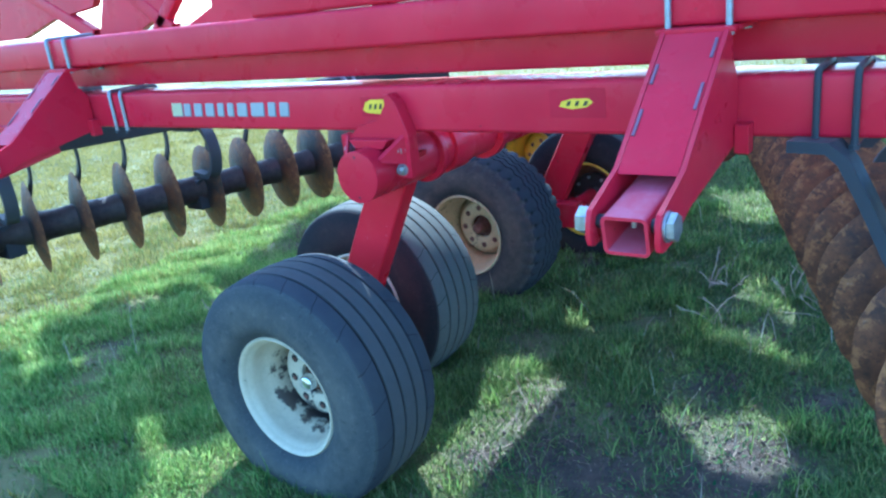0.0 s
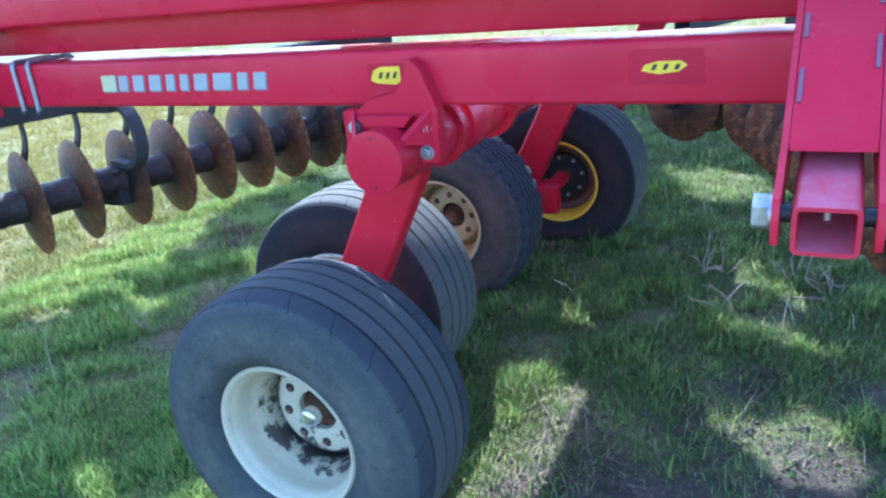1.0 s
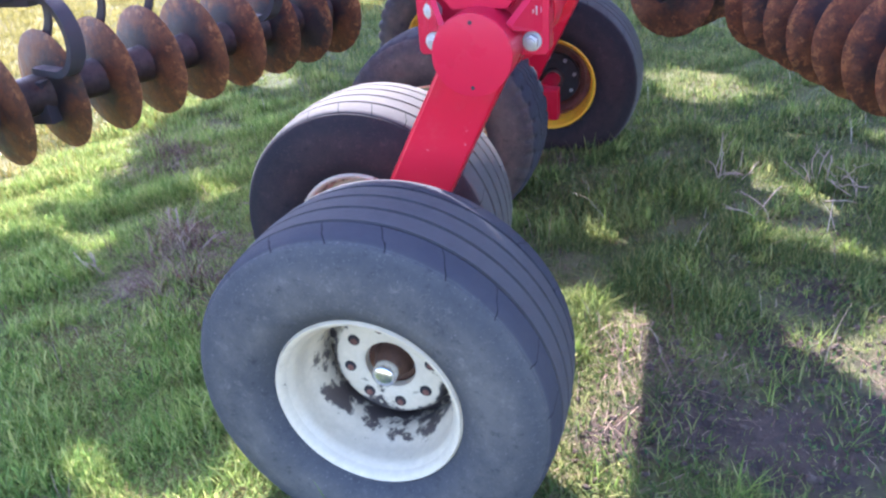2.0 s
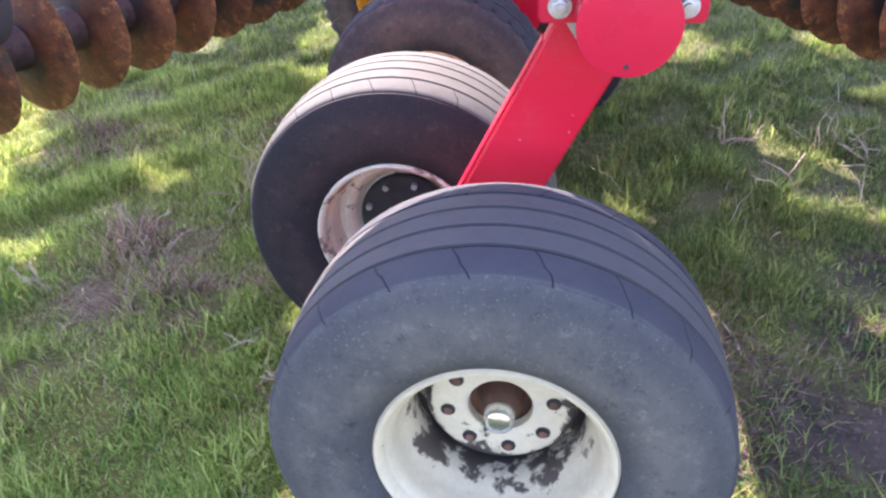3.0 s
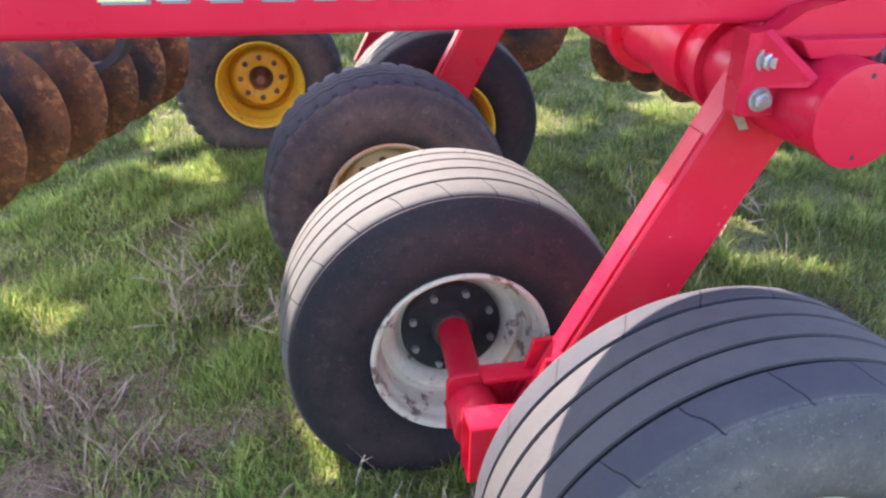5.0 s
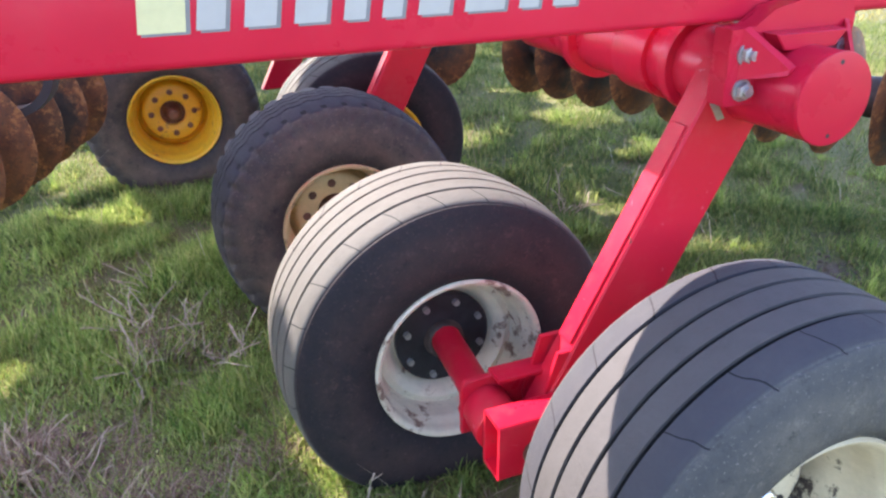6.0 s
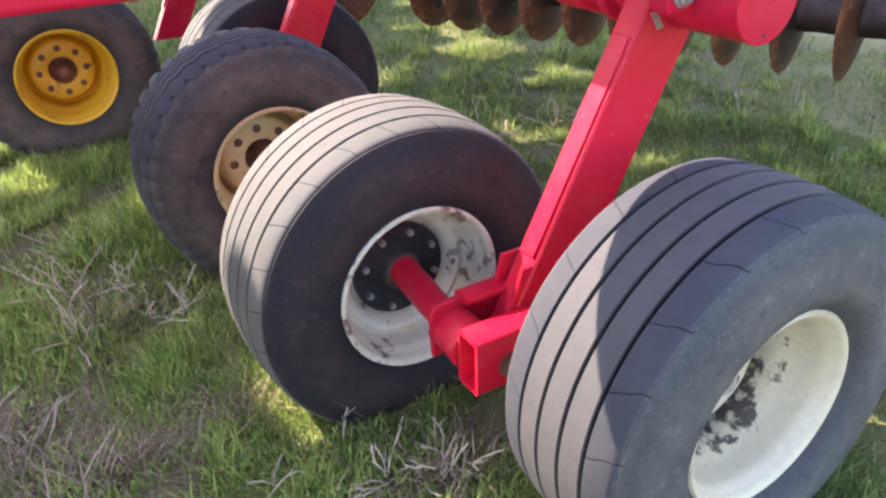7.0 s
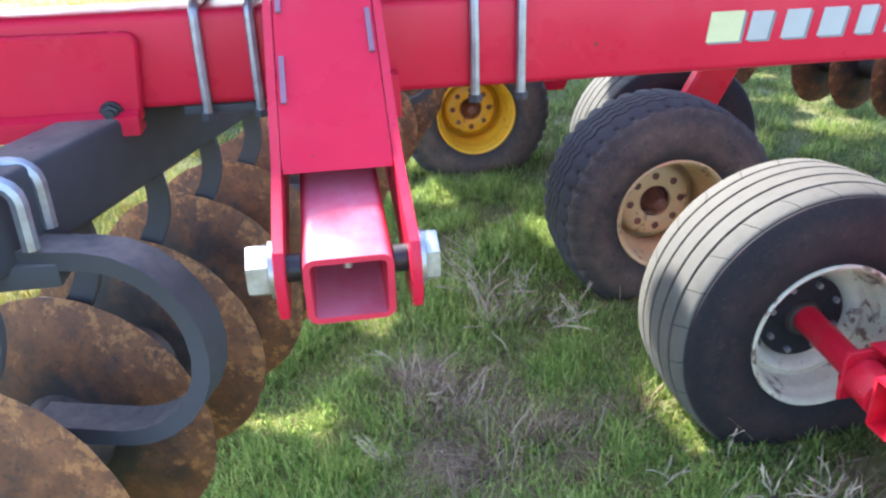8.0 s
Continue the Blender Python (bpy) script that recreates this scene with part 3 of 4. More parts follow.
# ---- brackets hanging from the upper beam ----
def bracket(cx, dz=0.0):
    top = part("hitch_bracket", prism([(1.945, 1.440), (1.618, 1.170), (1.613, 1.162), (1.625, 1.162), (1.957, 1.432)], cx - 0.068, cx + 0.068, "x", 0.001), RED, harrow, "red boxed bracket with a pinned square tube")
    for s in (-1, 1):
        xa = cx + s * 0.069
        xb = cx + s * 0.081
        prof = [(1.935, 1.436), (1.625, 1.172), (1.478, 1.118), (1.468, 1.100), (1.464, 1.058), (1.472, 1.040), (1.488, 1.034), (1.536, 1.038), (1.65, 1.085), (2.012, 1.150), (2.012, 1.31), (1.965, 1.36), (1.955, 1.436)]
        part("side_plate", prism(prof, min(xa, xb), max(xa, xb), "x", 0.0015), RED, top)
    for sx, f0, f1 in ((-1, 0.28, 0.42), (-1, 0.60, 0.78), (1, 0.10, 0.24), (1, 0.42, 0.60)):
        pts = [(cx + sx * 0.060, 1.945 - 0.327 * f - 0.0015, 1.44 - 0.270 * f + 0.0015) for f in (f0, (f0 + f1) / 2, f1)]
        part("weld_seam", sweep(pts, [(-0.0035, -0.002), (0.0035, -0.002), (0.0035, 0.002), (-0.0035, 0.002)], flat=(1, 0, 0)), SEAM, top, "dull grey weld seam")
    part("flange", box((cx - 0.095, 1.930, 1.425), (cx + 0.095, 2.16, 1.438), 0.002), RED, top)
    part("gusset", prism([(cx + 0.083, 1.128), (cx + 0.118, 1.128), (cx + 0.118, 1.20), (cx + 0.083, 1.20)], 1.975, 2.017, "y", 0.002), RED, top)
    tb = tube(0.35, 0.102, 0.090, 0.008, 0.014)
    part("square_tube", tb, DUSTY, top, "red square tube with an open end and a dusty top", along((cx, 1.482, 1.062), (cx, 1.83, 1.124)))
    part("grease_nipple", cyl((cx, 1.535, 1.105), (cx, 1.535, 1.068), 0.006, 10), STEEL, top)
    pz = 1.085 + dz
    for s in (-1, 1):
        out = 0.112 if s < 0 else 0.104
        bm = bmesh.new()
        add_cyl(bm, (cx + s * 0.0815, 1.508, pz), (cx + s * 0.087, 1.508, pz), 0.033, 24)
        add_cyl(bm, (cx + s * 0.087, 1.508, pz), (cx + s * out, 1.508, pz), 0.031, 6, None, 0.003)
        part("pivot_nut", bm, STEEL, top, "large zinc pivot nut")
        part("pivot_pin", cyl((cx + s * 0.0525, 1.508, pz), (cx + s * 0.085, 1.508, pz), 0.016, 16), GREASE, top)
    for x in (cx - 0.073, cx + 0.073):
        u_bolt(x, 1.438, 1.572, 1.962, 2.115, 0.0085, GREYROD, top, 0.02)


bracket(-3.617)
bracket(-0.730)

# ---- rockshaft, its bearing plate and the wheel legs ----
SX, SZ, SR = -1.80, 1.042, 0.085
shaft = part("rockshaft", cyl((SX, 1.861, SZ), (SX, 2.95, SZ), SR, 56), RED, harrow, "thick red cross shaft")
part("end_cap", cyl((SX, 1.855, SZ), (SX, 1.868, SZ), SR + 0.001, 56, None, 0.003), RED, shaft)
for z in (1.109, 0.975):
    part("cap_hole", cyl((SX, 1.8545, z), (SX, 1.857, z), 0.0045, 12), GREASE, shaft)
for y0, y1, r in ((2.205, 2.235, 0.105), (2.30, 2.42, 0.098), (2.60, 2.64, 0.11)):
    part("collar", cyl((SX, y0, SZ), (SX, y1, SZ), r, 48, None, 0.004), RED, shaft)
plate = part("bearing_plate", prism([(-1.951, 1.158), (-1.951, 1.026), (-1.944, 1.016), (-1.666, 1.016), (-1.659, 1.026), (-1.659, 1.165), (-1.700, 1.268), (-1.726, 1.292), (-1.742, 1.29), (-1.736, 1.262), (-1.775, 1.205), (-1.86, 1.19), (-1.90, 1.158)], 1.968, 2.016, "y", 0.002), RED, harrow, "red bolted bearing plate")
for x in (-1.913, -1.696):
    for z in (1.046, 1.112):
        part("bolt", hex_bolt(0.0165, 0.012, 0.021), STEEL, plate, "zinc bolt head", Matrix.Translation((x, 1.968, z)))
for s in (-1, 1):
    xa = SX + s * 0.070
    bm = bmesh.new()
    v = [bm.verts.new(p) for p in ((xa + s * 0.044, 1.968, 1.162), (xa + s * 0.044, 1.968, 1.072), (xa, 1.893, 1.092), (xa - s * 0.004, 1.893, 1.100),
                                   (xa + s * 0.056, 1.968, 1.158), (xa + s * 0.056, 1.968, 1.066), (xa + s * 0.012, 1.893, 1.084), (xa + s * 0.008, 1.893, 1.094))]
    for f in ((0, 1, 2, 3), (7, 6, 5, 4), (0, 3, 7, 4), (1, 5, 6, 2), (0, 4, 5, 1), (3, 2, 6, 7)):
        bm.faces.new([v[i] for i in f])
    part("gusset", bm, RED, plate, smooth=0)
part("top_gusset", prism([(-1.885, 1.150), (-1.715, 1.150), (-1.74, 1.120), (-1.86, 1.120)], 1.93, 1.968, "y", 0.002), RED, plate)


def leg(y0, left, right, label, deep=0.072):
    """left, right: (x at z=0, slope) of the two edges."""
    def ex(e, z):
        return e[0] + e[1] * z
    zt, zb = 1.08, 0.33
    poly = [(ex(left, zb), zb), (ex(right, zb) - 0.01, zb), (ex(right, zt), zt), (ex(left, zt), zt)]
    g = part("wheel_leg", prism(poly, y0, y0 + deep, "y", 0.005), WORN_RED, harrow, label)
    a, b = (ex(left, 0.50) - 0.001, 0.50), (ex(left, 0.955), 0.955)
    d = (0.005, 0.0)
    part("weld_pad", prism([a, (a[0] - d[0], a[1] + 0.004), (b[0] - d[0], b[1]), b], y0 + 0.012, y0 + deep - 0.012, "y", 0.001), WORN_RED, g)
    return g


leg_near = leg(2.055, (-2.434, 0.5157), (-2.248, 0.503), "red box-section wheel leg")
leg_far = leg(3.75, (-2.434, 0.5157), (-2.248, 0.503), "red box-section wheel leg")
leg(5.445, (-2.434, 0.5157), (-2.248, 0.503), "red box-section wheel leg")
for y in (2.05, 3.785):
    part("pivot_boss", cyl((-2.165, y - 0.012, 0.335), (-2.165, y + 0.10, 0.335), 0.050, 32, None, 0.004), WORN_RED, harrow)
part("scrape_mark", prism([(-1.905, 1.000), (-1.885, 1.000), (-1.862, 0.965), (-1.88, 0.962)], 2.0535, 2.056, "y", 0.0), GREYROD, leg_near, "bare metal scrape")


# ---- wheels ----
def tyre_mesh(name, mat, grooves, lugs, R=0.430, bead=((0.205, -0.146), (0.224, -0.163), (0.238, -0.1715))):
    prof = list(bead) + [(0.258, -0.1790), (0.282, -0.1835), (0.312, -0.1845), (0.340, -0.1820), (0.366, -0.1765), (0.384, -0.1700), (0.396, -0.1645), (0.4040, -0.1605), (0.4082, -0.1572), (0.4094, -0.1525), (0.4138, -0.1495)]
    sides = len(prof)
    edges = []
    for c in grooves:
        edges += [(c - 0.0052, 0), (c - 0.0034, 1), (c + 0.0034, 1), (c + 0.0052, 0)]

    def crown(h):
        return R - 0.55 * h * h
    prof.append((crown(0.141), -0.141))
    for h, deep in sorted(edges):
        prof.append((crown(h) - (0.017 if deep else 0.0), h))
    prof.append((crown(0.141), 0.141))
    prof += [(r, -h) for r, h in prof[:sides][::-1]]
    n = 120 if not lugs else 228

    def bend(r, h, k):
        if lugs and abs(h) > 0.075 and 0.380 < r and ((k + (3 if h > 0 else 0)) % 6) in (0, 1):
            r -= 0.011
        if lugs and abs(h) < 0.070 and r > 0.39:
            h += 0.0065 if (k // 3) % 2 else -0.0065
        return r, h
    bm = lathe(prof, n, "y", True, bend)
    for v in bm.verts:
        if v.co.z < -(R - 0.085):
            v.co.y *= 1.0 + 1.0 * (-(R - 0.085) - v.co.z)
            v.co.z = -(R - 0.085) + 0.15 * (v.co.z + R - 0.085)
    return mesh_of(name, bm, mat, 35)


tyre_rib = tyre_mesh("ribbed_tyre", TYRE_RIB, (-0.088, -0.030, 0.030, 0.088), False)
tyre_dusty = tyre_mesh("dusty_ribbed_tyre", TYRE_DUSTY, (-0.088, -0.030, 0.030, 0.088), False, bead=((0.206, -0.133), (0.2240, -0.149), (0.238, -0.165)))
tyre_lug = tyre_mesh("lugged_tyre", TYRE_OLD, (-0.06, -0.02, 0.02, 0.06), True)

BARREL = [(0.2215, -0.166), (0.217, -0.170), (0.211, -0.168), (0.205, -0.160), (0.2025, -0.146), (0.2010, -0.132), (0.1935, -0.124), (0.1915, -0.108), (0.1880, -0.080), (0.1840, -0.055), (0.1755, -0.040), (0.172, -0.01), (0.172, 0.01), (0.176, 0.045), (0.186, 0.070),
          (0.190, 0.100), (0.1925, 0.122), (0.200, 0.137), (0.203, 0.155), (0.210, 0.168), (0.217, 0.170), (0.2215, 0.166), (0.224, 0.146), (0.208, 0.13), (0.204, 0.06), (0.186, 0.03), (0.186, -0.03), (0.204, -0.06), (0.208, -0.13), (0.224, -0.146)]
FRONT_BARREL = [(0.2225, -0.150), (0.2180, -0.155), (0.2125, -0.153), (0.2065, -0.146), (0.2030, -0.137)] + BARREL[5:-1] + [(0.2280, -0.136)]


def wheel(centre, tyre, lip_mat, disc_mat, outboard, hub_mat, cap, label, lug_mat, spin=0.0, barrel=BARREL):
    """outboard: -1 shows the dished side to -y, +1 the hub side."""
    w = Matrix.Translation(centre)
    o = -outboard
    t = part("wheel", tyre, None, harrow, label, w)
    turn = w @ pose(0, 0, 0, 0, spin, 0)
    rim = part("rim", lathe(barrel, 72, "y", True), lip_mat, t, "", w)
    face = [(0.1865, o * 0.060), (0.168, o * 0.058), (0.160, o * 0.050), (0.154, o * 0.036), (0.149, o * 0.018), (0.142, o * 0.006), (0.131, 0.0), (0.070, 0.0), (0.064, o * 0.003), (0.062, o * 0.022), (0.068, o * 0.022), (0.130, o * 0.012), (0.143, o * 0.024), (0.150, o * 0.055), (0.166, o * 0.068)]
    part("rim_disc", lathe(face, 56, "y", True), disc_mat, t, "", turn)
    back = 0.09 if outboard < 0 else 0.040
    part("hub", lathe([(0.0, -o * 0.020), (0.030, -o * 0.020), (0.036, -o * 0.012), (0.043, o * 0.012), (0.050, o * 0.034), (0.078, o * 0.036), (0.0785, o * back), (0.0, o * back)], 32), hub_mat, t, "", w)
    if outboard < 0:
        part("hub_cap", lathe([(0.0, -0.053), (0.012, -0.0525), (0.022, -0.050), (0.0275, -0.046), (0.0295, -0.039), (0.0300, -0.018), (0.0, -0.018)], 32), cap, t, "bright round hub cap", w)
        for k in range(8):
            a = radians(45 * k + 9)
            p = Vector((0.105 * math.cos(a), 0, 0.105 * math.sin(a)))
            part("bolt_hole", cyl(p + Vector((0, 0.004, 0)), p + Vector((0, -0.0012, 0)), 0.0150, 18), lug_mat, t, "", turn)
            part("stud_end", cyl(p + Vector((0, 0.004, -0.004)), p + Vector((0, -0.0024, -0.004)), 0.0085, 8), HUBRUST, t, "", turn)
    else:
        part("hub_flange", lathe([(0.0, -0.045), (0.124, -0.045), (0.129, -0.040), (0.129, -0.026), (0.0, -0.026)], 40), GREASE, t, "greasy black hub flange", w)
        part("hub_boss", lathe([(0.0, -0.066), (0.046, -0.066), (0.050, -0.062), (0.054, -0.046), (0.0, -0.046)], 32), SPOOL, t, "dark rusty hub boss", w)
        for k in range(8):
            a = radians(45 * k + 12)
            p = Vector((0.106 * math.cos(a), 0, 0.106 * math.sin(a)))
            part("wheel_stud", cyl(p + Vector((0, -0.045, 0)), p + Vector((0, -0.058, 0)), 0.009, 8), STEEL, t, "", turn)
    return t


wheel((-1.996, 1.699, 0.344), tyre_dusty, CREAM_CLEAN, CREAM, -1, BROWN, SILVER, "ribbed tyre on a cream rim with grease stains", GREASE, barrel=FRONT_BARREL)
wheel((-2.324, 2.491, 0.336), tyre_rib, CREAM_RUST, CREAM_RUST, 1, HUBRUST, SILVER, "ribbed tyre with pale dusty tread on a cream rim", GREASE, spin=30)
wheel((-2.363, 3.386, 0.348), tyre_lug, TAN, TAN, -1, HUBRUST, HUBRUST, "old lugged tyre on a tan rim", HUBRUST, spin=5)
wheel((-2.017, 4.130, 0.361), tyre_rib, YELLOW, HUBRUST, 1, HUBRUST, SILVER, "ribbed tyre on a yellow rim", GREASE)
wheel((-2.806, 4.930, 0.379), tyre_lug, YELLOW, YELLOW, -1, HUBRUST, HUBRUST, "tyre on a bright yellow rim", HUBRUST, spin=8)


# ---- rockers that carry the wheel pairs ----
def rocker(x0, x1, y0, zc, near, far):
    """A square tube in front, a plate behind it, and an axle to each wheel; near, far: the hub ends."""
    r = part("rocker_tube", tube(x1 - x0, 0.078, 0.140, 0.009, 0.010), WORN_RED, harrow, "red rocker tube with open ends", Matrix.Translation(((x0 + x1) / 2, y0 + 0.039, zc)))
    part("bolt_hole", lathe([(0.0, 0.0), (0.026, 0.0), (0.030, -0.003), (0.030, 0.003), (0.0, 0.003)], 24), HUBRUST, r, "", Matrix.Translation((x0 + 0.085, y0 - 0.0005, zc - 0.012)))
    part("spindle", cyl((near[0], y0 + 0.01, near[2]), near, 0.040, 24), WORN_RED, r)
    hub = Vector(far)
    root = Vector((far[0] - 0.022, y0 + 0.080, far[2] - 0.020))
    part("spindle", cyl(root, hub, 0.039, 28), WORN_RED, r)
    part("spindle_collar", cyl(root, root.lerp(hub, 0.27), 0.056, 28, None, 0.006), WORN_RED, r)
    yb = y0 + 0.168
    plate = [(x0 - 0.010, zc - 0.062), (x0 + 0.30, zc - 0.055), (x0 + 0.34, zc + 0.02), (x0 + 0.30, zc + 0.088), (x0 - 0.002, zc + 0.076), (x0 - 0.012, zc + 0.060)]
    part("rocker_plate", prism(plate, yb, yb + 0.016, "y", 0.002), WORN_RED, r, "red plate behind the rocker tube")
    part("rocker_flange", box((x0 + 0.06, yb - 0.040, zc + 0.080), (x0 + 0.34, yb + 0.018, zc + 0.090), 0.002), WORN_RED, r)
    bead = []
    for k in range(13):
        a = 2 * math.pi * k / 12
        c = root.lerp(hub, 0.27)
        bead.append((c.x + 0.058 * math.cos(a), c.y - 0.002, c.z + 0.058 * math.sin(a)))
    part("weld_seam", sweep(bead, ring_section(0.006, 6)), WORN_RED, r)
    # the foot of the leg, a cheek on either side of the pivot
    for y in (y0 + 0.078, yb - 0.012):
        cheek = [(x0 + 0.150, zc - 0.050), (x0 + 0.300, zc - 0.060), (x0 + 0.335, zc + 0.03), (x0 + 0.330, zc + 0.16), (x0 + 0.175, zc + 0.16), (x0 + 0.135, zc + 0.02)]
        part("pivot_cheek", prism(cheek, y, y + 0.012, "y", 0.002), WORN_RED, r)
    return r


rocker(-2.388, -1.90, 1.982, 0.327, (-1.992, 1.74, 0.344), (-2.324, 2.44, 0.344))
rocker(-2.40, -1.93, 3.677, 0.350, (-2.363, 3.43, 0.348), (-2.017, 4.08, 0.361))

# ---- disc gangs ----
def disc_mesh(name, r, dish, n=56, steps=8):
    prof_a, prof_b = [], []
    for k in range(steps + 1):
        q = r * k / steps
        h = dish * (1 - (q / r) ** 2)
        prof_a.append((q, h))
        prof_b.append((q, h - 0.006 if k < steps else h - 0.001))
    prof = prof_a + prof_b[::-1]
    rng = random.Random(name)
    worn_edge = [1.0 - 0.010 * rng.random() ** 2 - (0.016 if rng.random() < 0.06 else 0.0) for _ in range(n)]

    def bend(q, h, k):
        return (q * worn_edge[k] if q > 0.9 * r else q), h
    return mesh_of(name, lathe(prof[:], n, "y", bend=bend), RUST, 40)


DISC_R = 0.2415
disc_front = disc_mesh("disc_blade", DISC_R, 0.042)


def c_spring(parent, at, way, side, size=0.2, width=0.062):
    """A flat spring bent to a C; way: along the gang; side: where it bulges to."""
    at, way, side = Vector(at), Vector(way).normalized(), Vector(side).normalized()
    pts = [at - side * size * 1.15 + Vector((0, 0, size))]
    for k in range(13):
        a = radians(90 - 180 * k / 12)
        pts.append(at + side * (size * 0.98 * math.cos(a)) + Vector((0, 0, size * math.sin(a))))
    pts.append(at - side * size * 1.0 - Vector((0, 0, size * 0.97)))
    half, th = width / 2, 0.0135
    sec = [(-half, -th), (half, -th), (half, th), (-half, th)]
    return part("c_spring", sweep(pts, sec, flat=way), DARK, parent, "dark steel C spring")


def gang(p0, step, count, springs, side, dish_sign, label, beam_dx=0.0, beam_from=-1.2, beam_z=1.10, scrapers=True):
    """p0: lowest point of the first disc; step: from disc to disc."""
    p0, step = Vector(p0), Vector(step).to_3d()
    c0 = p0 + Vector((0, 0, DISC_R))
    way = step.normalized()
    side = Vector(side)
    turn = way.to_track_quat("Y", "Z").to_matrix().to_4x4()
    if dish_sign < 0:
        turn = turn @ pose(0, 0, 0, 0, 0, 180)
    g = part("gang_shaft", cyl(c0 - way * 0.07, c0 + step * (count - 1) + way * 0.07, 0.030, 16), BROWN, harrow, label)
    spool = None
    for i in range(count):
        c = c0 + step * i
        part("disc_blade", disc_front, None, g, "", Matrix.Translation(c) @ turn @ pose(0, 0, 0, 0, 37 * i, 0))
        if i < count - 1:
            if spool is None:
                L = step.length
                spool = mesh_of("spool", lathe([(0.0, 0.006), (0.092, 0.006), (0.092, 0.018), (0.078, 0.04), (0.074, L / 2), (0.078, L - 0.04), (0.092, L - 0.018), (0.092, L - 0.006), (0.0, L - 0.006)], 24), SPOOL)
            part("spool", spool, None, g, "", Matrix.Translation(c) @ way.to_track_quat("Y", "Z").to_matrix().to_4x4())
    part("end_nut", cyl(c0 - way * 0.05, c0 - way * 0.11, 0.045, 6, None, 0.003), GREASE, g)
    off = side * beam_dx
    a = c0 + step * beam_from + off
    b = c0 + step * (count - 0.5) + off
    a.z = b.z = beam_z
    bm_ob = part("gang_beam", tube((b - a).length, 0.10, 0.13, 0.008, 0.012), DARK, harrow, "dark steel gang beam", along(a, b))
    for s in springs:
        q = c0 + step * s
        q.z = c0.z + 0.242
        c_spring(g, q + side * 0.184, way, side, 0.142, 0.060)
        foot = c0 + step * s
        part("bearing", box(foot - Vector((0.085, 0.05, 0.115)), foot + Vector((0.06, 0.05, 0.06)), 0.014), DARK, g)
        top = c0 + step * s + off + side * 0.002
        part("spring_clamp", box((top.x - 0.09, top.y - 0.055, beam_z - 0.085), (top.x + 0.09, top.y + 0.055, beam_z - 0.052), 0.004), DARK, bm_ob)
        for dy in (-0.048, 0.030):
            arc = [(0.062 - 0.028 * (1 - math.cos(radians(a))), 0.034 + 0.028 * math.sin(radians(a))) for a in (0, 22, 45, 67, 90)]
            bend = [(0.062, -0.030)] + arc
            u_bolt2 = [(top.x + u, top.y + dy, beam_z + v) for u, v in bend] + [(top.x - u, top.y + dy, beam_z + v) for u, v in bend[::-1]]
            part("clamp_rod", sweep(u_bolt2, ring_section(0.0115), flat=(0, 1, 0)), GREYROD, bm_ob, "grey steel clamp rod")
    if scrapers:
        for i in range(count):
            q = c0 + step * (i + 0.14)
            pts = []
            for k in range(9):
                f = k / 8
                pts.append(q + off * (1 - f) + side * (0.035 * math.sin(f * 3.1)) + way * (-0.02 * f * f) + Vector((0, 0, (beam_z - 0.05 - c0.z) * (1 - f) + 0.175 * f)))
            part("scraper", sweep(pts, [(-0.006, -0.020), (0.006, -0.020), (0.006, 0.020), (-0.006, 0.020)], flat=tuple(way)), DARK, g)
    return g


gang((-4.160, 1.654, 0.421), (0.0719, 0.2191, 0.001), 13, (0.414, 4.75, 9.1), (0.970, -0.242, 0), -1, "row of rusty disc blades on a spooled shaft", 0.05, -0.9, 1.095)
right_gang = gang((-0.047, 1.735, 0.462), (-0.0741, 0.2067, -0.0036), 14, (), (-0.957, -0.29, 0), -1, "row of rusty disc blades on a spooled shaft", -0.12, 0.2, 1.09)
part("spring_arm", sweep([(-0.52, 2.01, 1.150), (-0.43, 2.00, 1.148), (-0.395, 1.99, 1.115), (-0.345, 1.98, 1.02), (-0.295, 1.97, 0.915), (-0.23, 1.95, 0.79), (-0.14, 1.93, 0.70)], [(-0.046, -0.014), (0.046, -0.014), (0.046, 0.014), (-0.046, 0.014)], flat=(0, 1, 0)), DARK, right_gang, "dark flat steel spring arm")
gang((-1.5, 4.65, 0.43), (0.105, 0.23), 5, (), (1, 0, 0), -1, "row of rusty disc blades on a spooled shaft", 0.0, 0.0, scrapers=False)

